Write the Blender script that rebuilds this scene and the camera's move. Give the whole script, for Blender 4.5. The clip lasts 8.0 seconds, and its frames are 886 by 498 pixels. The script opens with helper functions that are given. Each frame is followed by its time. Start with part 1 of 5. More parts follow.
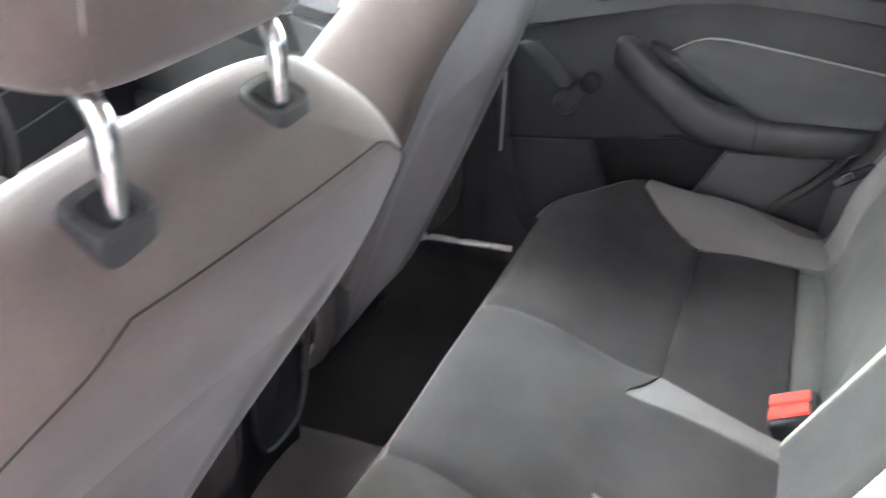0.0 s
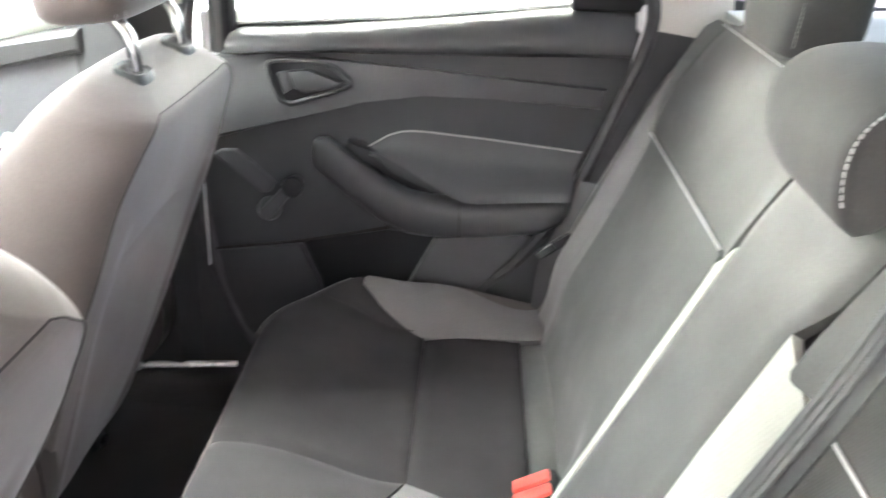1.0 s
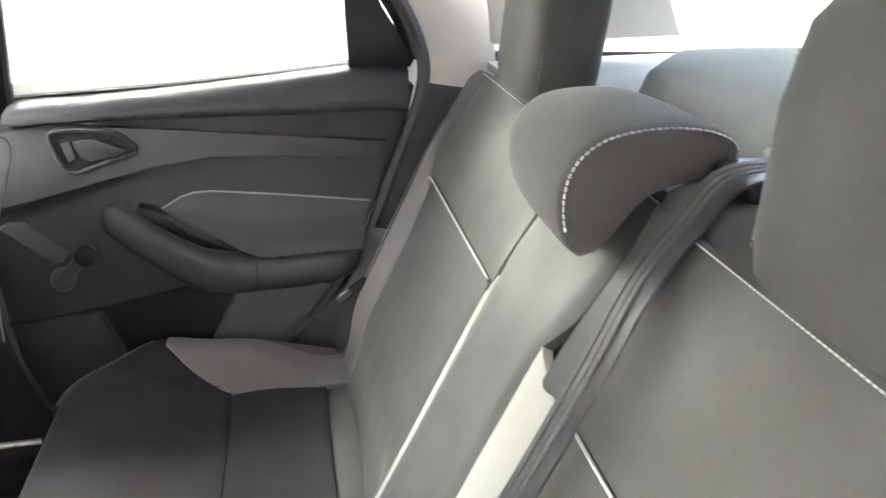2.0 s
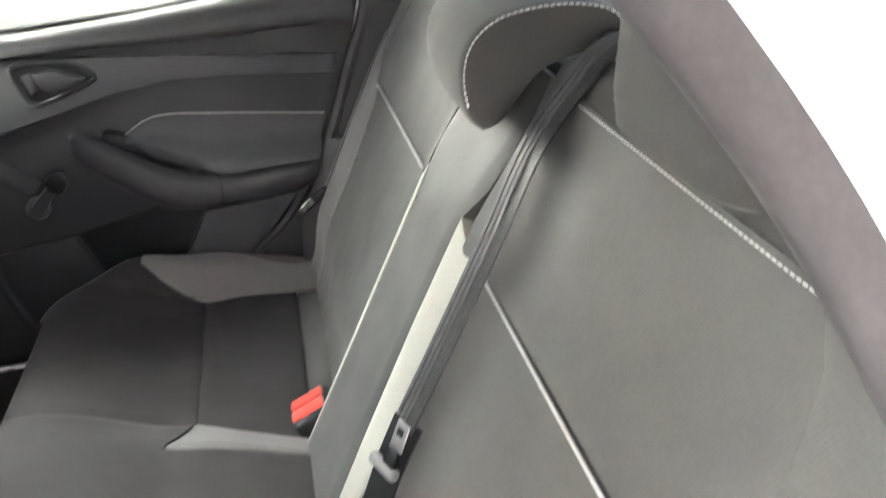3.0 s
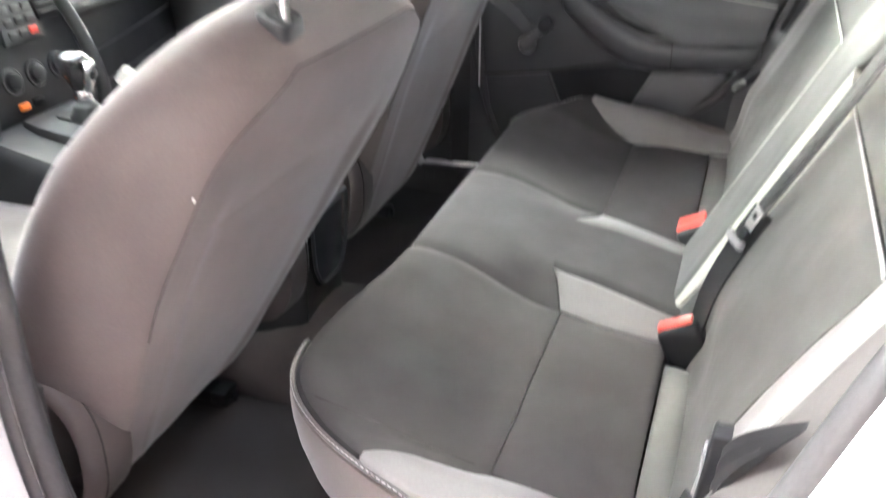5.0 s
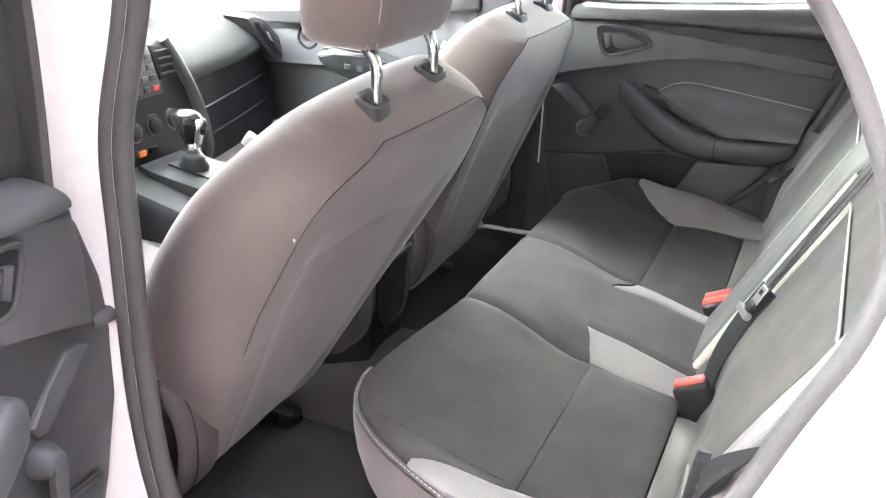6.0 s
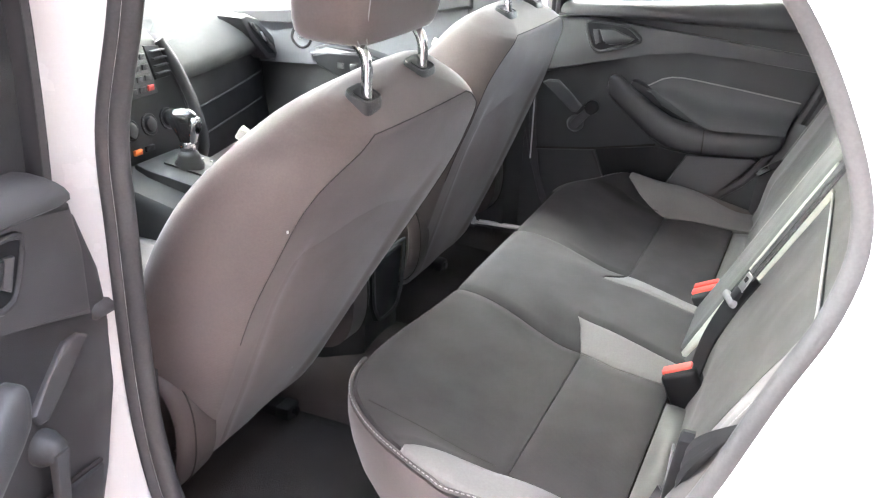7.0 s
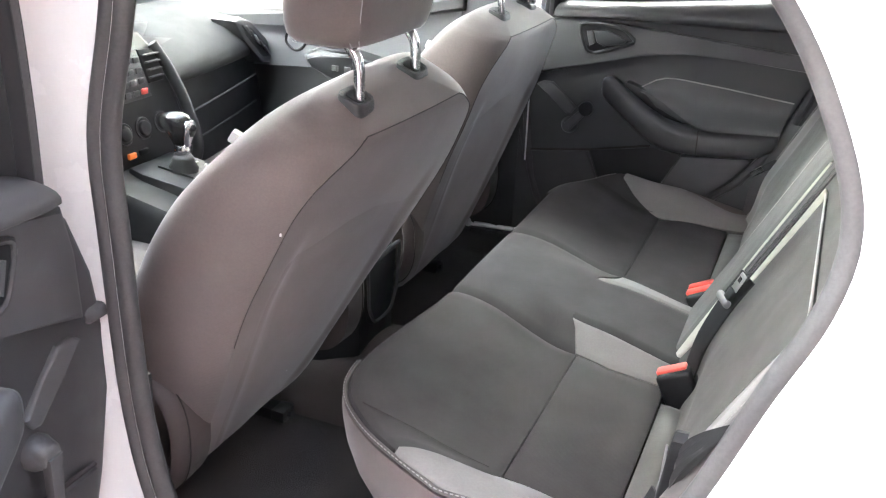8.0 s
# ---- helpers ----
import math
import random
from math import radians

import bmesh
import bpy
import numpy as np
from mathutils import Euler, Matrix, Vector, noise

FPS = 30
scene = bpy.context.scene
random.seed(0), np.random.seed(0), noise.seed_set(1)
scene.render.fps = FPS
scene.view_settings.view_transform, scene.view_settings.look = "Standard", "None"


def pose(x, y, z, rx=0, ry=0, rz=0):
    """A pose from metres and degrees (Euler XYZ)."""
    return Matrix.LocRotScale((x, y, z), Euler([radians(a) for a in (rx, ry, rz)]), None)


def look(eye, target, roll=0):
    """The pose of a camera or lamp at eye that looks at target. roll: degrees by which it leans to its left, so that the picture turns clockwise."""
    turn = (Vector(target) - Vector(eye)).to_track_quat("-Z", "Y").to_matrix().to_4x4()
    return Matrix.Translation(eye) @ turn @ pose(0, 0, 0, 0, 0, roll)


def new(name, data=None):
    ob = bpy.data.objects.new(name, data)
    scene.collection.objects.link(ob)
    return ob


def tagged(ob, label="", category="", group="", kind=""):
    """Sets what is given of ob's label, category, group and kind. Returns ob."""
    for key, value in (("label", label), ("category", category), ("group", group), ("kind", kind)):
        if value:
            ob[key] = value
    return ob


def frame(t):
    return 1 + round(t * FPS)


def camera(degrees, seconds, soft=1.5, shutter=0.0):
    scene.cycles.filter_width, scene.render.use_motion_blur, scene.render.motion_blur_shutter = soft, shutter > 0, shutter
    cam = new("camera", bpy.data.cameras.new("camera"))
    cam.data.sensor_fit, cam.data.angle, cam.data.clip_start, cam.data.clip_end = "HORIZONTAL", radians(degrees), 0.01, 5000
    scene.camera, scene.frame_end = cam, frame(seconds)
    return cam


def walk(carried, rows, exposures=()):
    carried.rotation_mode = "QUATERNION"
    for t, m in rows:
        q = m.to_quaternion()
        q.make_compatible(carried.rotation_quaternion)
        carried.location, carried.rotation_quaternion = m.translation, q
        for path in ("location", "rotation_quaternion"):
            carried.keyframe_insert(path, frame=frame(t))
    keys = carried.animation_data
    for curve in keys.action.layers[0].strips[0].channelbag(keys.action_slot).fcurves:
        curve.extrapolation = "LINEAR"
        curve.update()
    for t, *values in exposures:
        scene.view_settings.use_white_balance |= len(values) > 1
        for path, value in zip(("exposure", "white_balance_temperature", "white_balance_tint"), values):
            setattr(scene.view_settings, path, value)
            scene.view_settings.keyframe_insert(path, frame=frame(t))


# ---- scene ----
# World: x to the car's right, y to its front, z up from the cabin floor; metres.
PATH = [
    (0.00, -0.8111, -0.1357, 0.9400, -69.489, -27.980, -2.761),
    (0.40, -0.7591, -0.1461, 0.9531, -76.102, -25.895, -2.069),
    (0.50, -0.7533, -0.1436, 0.9582, -77.812, -25.694, -2.341),
    (0.80, -0.7456, -0.1500, 0.9586, -83.194, -23.768, -1.817),
    (1.00, -0.7543, -0.1400, 0.9661, -87.601, -22.663, -2.016),
    (1.50, -0.7706, -0.1708, 0.9736, -94.346, -19.774, -1.793),
    (1.70, -0.7897, -0.1741, 0.9857, -96.762, -18.973, -1.935),
    (2.80, -0.8997, -0.2255, 0.9770, -102.044, -21.755, 1.777),
    (3.00, -0.9226, -0.2340, 0.9699, -100.754, -23.615, 2.747),
    (3.50, -0.9929, -0.2425, 0.9467, -94.995, -26.846, 3.889),
    (4.00, -1.0561, -0.2592, 0.9197, -86.548, -30.936, 5.073),
    (4.50, -1.1410, -0.2432, 0.8928, -78.088, -32.821, 3.759),
    (4.80, -1.2130, -0.2570, 0.8860, -73.020, -30.050, 1.400),
    (5.00, -1.2910, -0.2731, 0.9400, -71.762, -26.609, -0.770),
    (5.20, -1.3606, -0.2885, 0.9785, -69.956, -24.561, -1.974),
    (6.30, -1.4822, -0.3582, 1.0110, -66.647, -22.754, -3.359),
    (6.50, -1.4883, -0.3621, 1.0108, -66.671, -22.738, -3.261),
    (7.00, -1.4964, -0.3648, 1.0093, -67.110, -22.739, -2.842),
    (7.50, -1.4948, -0.3678, 1.0075, -67.248, -22.816, -2.817),
    (8.00, -1.4949, -0.3689, 1.0094, -67.403, -22.597, -2.622),
]
cam = camera(49.77, 8.0, soft=1.2, shutter=0.4)
walk(cam, [(t, pose(x, y, z, 90 + pitch, roll, yaw)) for t, x, y, z, yaw, pitch, roll in PATH],
     exposures=[(0.0, 5.20, 5800, 11), (0.5, 5.38, 5900, 11), (1.5, 5.13, 6100, 11), (3.0, 4.71, 6100, 11), (4.0, 4.85, 6100, 11), (4.5, 5.05, 6150, 11), (5.0, 5.38, 6050, 11), (6.5, 5.25, 5900, 11), (7.2, 5.08, 5900, 11), (8.0, 4.85, 5900, 11)])

# ---- light ----
SUN_EL, SUN_AZ = 35.0, -55.0
world = bpy.data.worlds.new("world")
scene.world = world
world.use_nodes = True
wn = world.node_tree.nodes
sky = wn.new("ShaderNodeTexSky")
sky.sky_type = "NISHITA"
sky.sun_disc = False
sky.sun_elevation, sky.sun_rotation = radians(SUN_EL), radians(SUN_AZ)
sky.air_density, sky.dust_density, sky.ozone_density = 0.8, 7.0, 0.5
wn["Background"].inputs["Strength"].default_value = 0.15
haze = wn.new("ShaderNodeHueSaturation")
haze.inputs["Saturation"].default_value = 0.45
world.node_tree.links.new(sky.outputs[0], haze.inputs["Color"])
world.node_tree.links.new(haze.outputs[0], wn["Background"].inputs["Color"])
sun_data = bpy.data.lights.new("sun", "SUN")
sun_data.energy, sun_data.angle, sun_data.color = 5.0, radians(2), (1.0, 0.95, 0.88)
sun = new("sun", sun_data)
az, el = radians(SUN_AZ), radians(SUN_EL)
sun_dir = Vector((math.sin(az) * math.cos(el), math.cos(az) * math.cos(el), math.sin(el)))
sun.matrix_basis = look(tuple(sun_dir * 20), (0, 0, 0))


# ---- materials ----
def material(name, color, rough=0.6, metal=0.0, var=0.12, scale=40.0, bump=0.0, bump_scale=400.0, sheen=0.0,
             weave=0.0, coat=0.0, stain=0.0, spec=0.5, rvar=0.08):
    """Base colour with grain and broad blotches, gloss that varies, and a fine relief; scales per metre."""
    m = bpy.data.materials.new(name)
    m.use_nodes = True
    nt = m.node_tree
    n, l = nt.nodes, nt.links
    b = n["Principled BSDF"]
    b.inputs["Metallic"].default_value = metal
    b.inputs["Sheen Weight"].default_value = sheen
    b.inputs["Sheen Roughness"].default_value = 0.45
    b.inputs["Coat Weight"].default_value = coat
    b.inputs["Specular IOR Level"].default_value = spec
    co = n.new("ShaderNodeTexCoord")

    def noise_tex(s, detail=3.0):
        t = n.new("ShaderNodeTexNoise")
        t.inputs["Scale"].default_value, t.inputs["Detail"].default_value = s, detail
        l.new(co.outputs["Object"], t.inputs["Vector"])
        return t.outputs["Fac"]

    def remap(value, lo, hi):
        r = n.new("ShaderNodeMapRange")
        r.inputs["From Min"].default_value, r.inputs["From Max"].default_value = 0.3, 0.7
        r.inputs["To Min"].default_value, r.inputs["To Max"].default_value = lo, hi
        l.new(value, r.inputs["Value"])
        return r.outputs["Result"]

    def times(a, c):
        k = n.new("ShaderNodeMath")
        k.operation = "MULTIPLY"
        l.new(a, k.inputs[0])
        l.new(c, k.inputs[1])
        return k.outputs[0]

    grain = remap(noise_tex(scale * 8), 1 - var * 0.6, 1 + var * 0.6)
    blotch = remap(noise_tex(scale * 0.15, 5.0), 1 - var - stain, 1 + var)
    mul = n.new("ShaderNodeVectorMath")
    mul.operation = "SCALE"
    mul.inputs[0].default_value = color[:3]
    l.new(times(grain, blotch), mul.inputs["Scale"])
    l.new(mul.outputs[0], b.inputs["Base Color"])
    l.new(remap(noise_tex(scale * 0.4, 4.0), max(rough - rvar, 0.02), min(rough + rvar, 1.0)), b.inputs["Roughness"])
    if bump:
        height = noise_tex(bump_scale, 2.0)
        if weave:
            c = n.new("ShaderNodeTexWave")
            c.inputs["Scale"].default_value, c.inputs["Distortion"].default_value = weave, 0.6
            c.inputs["Detail Scale"].default_value = 3.0
            c.bands_direction = "DIAGONAL"
            l.new(co.outputs["Object"], c.inputs["Vector"])
            height = c.outputs["Fac"]
            rib = n.new("ShaderNodeMapRange")
            rib.inputs["To Min"].default_value, rib.inputs["To Max"].default_value = 1 - 0.5 * bump, 1 + 0.3 * bump
            l.new(height, rib.inputs["Value"])
            l.new(times(times(grain, blotch), rib.outputs["Result"]), mul.inputs["Scale"])
        bp = n.new("ShaderNodeBump")
        bp.inputs["Strength"].default_value, bp.inputs["Distance"].default_value = bump, 0.002
        l.new(height, bp.inputs["Height"])
        l.new(bp.outputs[0], b.inputs["Normal"])
    return m


def glass_material(name, tint, gloss=1.0):
    m = bpy.data.materials.new(name)
    m.use_nodes = True
    nt = m.node_tree
    nt.nodes.remove(nt.nodes["Principled BSDF"])
    tr, gl = nt.nodes.new("ShaderNodeBsdfTransparent"), nt.nodes.new("ShaderNodeBsdfGlossy")
    tr.inputs["Color"].default_value = (*tint, 1)
    gl.inputs["Roughness"].default_value = 0.02
    fr, mx = nt.nodes.new("ShaderNodeFresnel"), nt.nodes.new("ShaderNodeMixShader")
    fr.inputs["IOR"].default_value = 1.45
    nt.links.new(fr.outputs[0], mx.inputs["Fac"])
    nt.links.new(tr.outputs[0], mx.inputs[1])
    nt.links.new(gl.outputs[0], mx.inputs[2])
    nt.links.new(mx.outputs[0], nt.nodes["Material Output"].inputs["Surface"])
    return m


M_DARK = material("charcoal_cloth", (0.0312, 0.0274, 0.0272), 0.76, bump=0.06, weave=190, sheen=0.1, var=0.1, spec=0.5)
M_SIDE = material("grey_side_cloth", (0.100, 0.100, 0.092), 0.62, bump=0.08, weave=190, sheen=0.1, var=0.1, spec=0.4)
M_LIGHT = material("light_grey_cloth", (0.202, 0.193, 0.186), 0.85, bump=0.03, weave=230, sheen=0.2, var=0.08)
M_BACK = material("brown_grey_cloth", (0.139, 0.114, 0.106), 0.80, bump=0.04, weave=270, sheen=0.3, var=0.08, stain=0.05)
M_VINYL = material("charcoal_vinyl", (0.080, 0.080, 0.080), 0.6, bump=0.3, bump_scale=700, var=0.08)
M_PIPE = material("pale_piping", (0.68, 0.68, 0.66), 0.6, var=0.06, bump=0.2)
M_THREAD = material("grey_thread", (0.34, 0.33, 0.32), 0.8, var=0.06)
M_SEAM = material("dark_seam", (0.036, 0.031, 0.030), 0.9, var=0.06)
M_STITCH = material("brown_seam_thread", (0.050, 0.042, 0.039), 0.85, var=0.06)
M_BELT = material("black_webbing", (0.022, 0.022, 0.023), 0.5, var=0.08, bump=0.1, weave=200)
M_PLASTIC = material("charcoal_plastic", (0.045, 0.045, 0.046), 0.45, bump=0.3, bump_scale=900, var=0.08)
M_PLASTIC2 = material("grey_plastic", (0.074, 0.074, 0.075), 0.40, bump=0.25, bump_scale=900, var=0.08)
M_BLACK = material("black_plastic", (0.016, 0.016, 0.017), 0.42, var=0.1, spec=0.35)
M_RUBBER = material("black_rubber", (0.066, 0.064, 0.064), 0.5, var=0.15, bump=0.1)
M_RIB = material("pale_webbing_rib", (0.10, 0.10, 0.10), 0.5, var=0.06)
M_WEB = material("grey_webbing", (0.050, 0.050, 0.050), 0.36, var=0.06, bump=0.35, weave=420)
M_CHROME = material("chrome", (0.82, 0.82, 0.83), 0.09, metal=1.0, var=0.03, rvar=0.03)
M_STEEL = material("brushed_steel", (0.55, 0.55, 0.55), 0.3, metal=1.0, var=0.06)
M_RED = material("red_plastic", (0.78, 0.10, 0.075), 0.4, var=0.05)
M_ORANGE = material("orange_plastic", (0.8, 0.18, 0.03), 0.4, var=0.05)
M_PAINT = material("white_paint", (0.8, 0.8, 0.79), 0.25, var=0.02, coat=0.6, stain=0.02)
M_CARPET = material("charcoal_carpet", (0.034, 0.031, 0.030), 0.95, bump=1.0, bump_scale=700, var=0.25, sheen=0.2)
M_CARPET2 = material("brown_grey_carpet", (0.062, 0.051, 0.047), 0.95, bump=1.0, bump_scale=700, var=0.2, sheen=0.2)
M_LINER = material("pale_headliner", (0.66, 0.64, 0.59), 0.95, bump=0.3, bump_scale=800, var=0.05)
# Dark felt made paler: the sun on the shelf is put into its colour.
M_SHELF = material("sunlit_grey_felt", (0.38, 0.39, 0.38), 0.9, bump=0.5, bump_scale=600, var=0.1)
# Ground is out of view; its red tint is there to bounce warm light.
M_GROUND = material("warm_bounce_ground", (0.150, 0.108, 0.092), 0.9, bump=0.5, bump_scale=60, var=0.18, scale=6, stain=0.1)
M_WALL = material("cream_render", (0.80, 0.78, 0.74), 0.9, bump=0.4, bump_scale=40, var=0.1, scale=4)
M_WALL2 = material("pale_render", (0.46, 0.435, 0.42), 0.9, bump=0.4, bump_scale=40, var=0.12, scale=4)
M_WALL3 = material("dark_brown_render", (0.150, 0.106, 0.092), 0.9, bump=0.4, bump_scale=40, var=0.12, scale=4)
M_ROLL = material("olive_grey_cloth", (0.105, 0.105, 0.096), 0.55, bump=0.04, weave=230, sheen=0.2, var=0.1)
M_HEAD = material("grey_headrest_cloth", (0.085, 0.085, 0.079), 0.85, bump=0.08, weave=190, sheen=0.1, var=0.1)
M_FLANK = material("warm_grey_cloth", (0.098, 0.090, 0.084), 0.65, bump=0.05, weave=190, sheen=0.1, var=0.1)
M_STRIPE = material("pale_green_grey_cloth", (0.52, 0.52, 0.45), 0.85, bump=0.05, weave=110, sheen=0.1, var=0.06)
M_GLASS = glass_material("window_glass", (0.93, 0.96, 0.93))
# Rear glass is darkened to hold back the light from behind.
M_TINT = glass_material("dimming_glass", (0.50, 0.53, 0.51))
M_PAD = material("grey_dashboard_skin", (0.055, 0.056, 0.055), 0.8, bump=0.3, bump_scale=700, var=0.06, spec=0.3)
M_PULL = material("satin_charcoal_vinyl", (0.055, 0.055, 0.056), 0.36, bump=0.15, bump_scale=900, var=0.08)
M_DOORGREY = material("cool_grey_vinyl", (0.15, 0.154, 0.163), 0.55, bump=0.25, bump_scale=800, var=0.06)
M_ZINC = material("pale_zinc", (0.62, 0.62, 0.61), 0.35, metal=0.3, var=0.06)
M_RIBGREY = material("mid_grey_plastic", (0.074, 0.074, 0.075), 0.5, bump=0.25, bump_scale=900, var=0.08)
M_RAIL = material("satin_grey_plastic", (0.058, 0.058, 0.059), 0.40, bump=0.12, bump_scale=900, var=0.05, rvar=0.02)
M_GRIP = material("grey_grip_plastic", (0.24, 0.24, 0.24), 0.45, var=0.06)
M_GLOSS = material("gloss_black", (0.018, 0.018, 0.019), 0.15, var=0.05, coat=0.4)
M_HINGE = material("brown_grey_plastic", (0.085, 0.070, 0.065), 0.5, bump=0.25, bump_scale=900, var=0.08)
M_LEATHER = material("black_leather", (0.03, 0.03, 0.03), 0.45, bump=0.3, bump_scale=500, var=0.1)


# ---- mesh tools ----
def thing(name, at, label, category, group="", kind=""):
    ob = new(name)
    ob.empty_display_size = 0.05
    ob.matrix_basis = Matrix.Translation(at)
    return tagged(ob, label, category, group, kind)


def mesh_of(name, bm, mat, angle=40, normals=True):
    if normals:
        bmesh.ops.recalc_face_normals(bm, faces=bm.faces)
    for f in bm.faces:
        f.smooth = True
    me = bpy.data.meshes.new(name)
    bm.to_mesh(me)
    bm.free()
    me.materials.append(mat)
    me.set_sharp_from_angle(angle=radians(angle))
    return me


def part(name, bm, mat, parent, label="", angle=40):
    """One mesh, built at its place in the world, under a thing or a part."""
    ob = new(name, mesh_of(name, bm, mat, angle))
    ob.parent = parent
    if parent.type == "EMPTY":
        ob.matrix_parent_inverse = parent.matrix_basis.inverted()
    return tagged(ob, label)


def solo(name, bm, mat, label, category="", kind="", group="", angle=40):
    return tagged(new(name, mesh_of(name, bm, mat, angle)), label, category, group, kind)


def loft(rings, cap=True, closed=True, bm=None):
    bm = bm or bmesh.new()
    rows = [[bm.verts.new(p) for p in r] for r in rings]
    n = len(rows[0])
    for a, b in zip(rows, rows[1:]):
        for i in range(n if closed else n - 1):
            j = (i + 1) % n
            bm.faces.new((a[i], a[j], b[j], b[i]))
    if cap and closed:
        bm.faces.new(rows[0])
        bm.faces.new(rows[-1])
    return bm


def box(c, s, bevel=0.0, seg=2, m=None, bm=None):
    """A box of size s round c, its edges rounded; m turns it about c."""
    out = bm or bmesh.new()
    t = bmesh.new()
    bmesh.ops.create_cube(t, size=1.0, matrix=Matrix.Diagonal((*s, 1)))
    if bevel:
        bmesh.ops.bevel(t, geom=t.edges[:], offset=bevel, segments=seg, profile=0.5, affect="EDGES")
    mm = Matrix.Translation(c) @ (m or Matrix.Identity(4))
    vs = {v: out.verts.new(mm @ v.co) for v in t.verts}
    for f in t.faces:
        out.faces.new([vs[v] for v in f.verts])
    t.free()
    return out


def resample(pts, n, closed=False):
    pts = [Vector(p) for p in pts]
    if closed:
        pts = pts + [pts[0]]
    d = [0.0]
    for a, b in zip(pts, pts[1:]):
        d.append(d[-1] + (b - a).length)
    out, k = [], 0
    m = n if closed else n - 1
    for i in range(n):
        s = d[-1] * i / m
        while k < len(d) - 2 and d[k + 1] < s:
            k += 1
        f = (s - d[k]) / max(d[k + 1] - d[k], 1e-9)
        out.append(pts[k].lerp(pts[k + 1], min(max(f, 0), 1)))
    return out


def smooth_line(pts, n, closed=False):
    """A Catmull-Rom line through pts, evenly resampled."""
    p = [Vector(q) for q in pts]
    m = len(p)
    fine = []
    for i in range(m if closed else m - 1):
        a = p[(i - 1) % m] if closed or i > 0 else p[0] * 2 - p[1]
        b, c = p[i], p[(i + 1) % m]
        d = p[(i + 2) % m] if closed or i + 2 < m else p[-1] * 2 - p[-2]
        for k in range(10):
            t = k / 10
            fine.append(0.5 * (2 * b + (c - a) * t + (2 * a - 5 * b + 4 * c - d) * t * t + (3 * b - a - 3 * c + d) * t ** 3))
    if not closed:
        fine.append(p[-1])
    return resample(fine, n, closed)


def tube(pts, r, n=8, closed=False, flat=1.0, bm=None):
    pts = [Vector(p) for p in pts]
    m, rings, up = len(pts), [], None
    for i, p in enumerate(pts):
        a = pts[(i - 1) % m] if closed or i else p
        b = pts[(i + 1) % m] if closed or i < m - 1 else p
        t = (b - a).normalized()
        if up is None:
            up = t.orthogonal().normalized()
        up = (up - t * up.dot(t)).normalized()
        side = t.cross(up)
        rr = r(i / max(m - 1, 1)) if callable(r) else r
        rings.append([p + up * (rr * math.cos(q)) + side * (rr * flat * math.sin(q)) for q in (math.tau * k / n for k in range(n))])
    if closed:
        rings.append(rings[0])
    return loft(rings, cap=not closed, bm=bm)


def ribbon(pts, sides, width, thick=0.0016, bm=None):
    """A strap along pts, its width along the vectors in sides."""
    rings, m = [], len(pts)
    for i, p in enumerate(pts):
        p, s = Vector(p), Vector(sides[i]).normalized()
        t = (Vector(pts[min(i + 1, m - 1)]) - Vector(pts[max(i - 1, 0)])).normalized()
        u = t.cross(s).normalized()
        w = width[i] if isinstance(width, (list, tuple)) else width
        k = [(-0.5, -1), (-0.25, -1), (0, -1), (0.25, -1), (0.5, -1), (0.5, 1), (0.25, 1), (0, 1), (-0.25, 1), (-0.5, 1)]
        rings.append([p + s * (w * a) + u * (thick * b / 2) for a, b in k])
    return loft(rings, bm=bm)


def prism(outline, to_world, w0, w1, bevel=0.0, seg=2, bm=None):
    """A plate: a flat outline (u, v) between depths w0 and w1, the edges of the w1 side rounded."""
    out = bm or bmesh.new()
    t = bmesh.new()
    a = [t.verts.new((u, v, w0)) for u, v in outline]
    b = [t.verts.new((u, v, w1)) for u, v in outline]
    n = len(a)
    t.faces.new(a)
    top = t.faces.new(b)
    for i in range(n):
        j = (i + 1) % n
        t.faces.new((a[i], a[j], b[j], b[i]))
    if bevel:
        bmesh.ops.bevel(t, geom=list(top.edges), offset=bevel, segments=seg, profile=0.5, affect="EDGES")
    vs = {v: out.verts.new(to_world(*v.co)) for v in t.verts}
    for f in t.faces:
        out.faces.new([vs[v] for v in f.verts])
    t.free()
    return out


def smooth(a, b, x):
    t = min(max((x - a) / (b - a), 0.0), 1.0)
    return t * t * (3 - 2 * t)


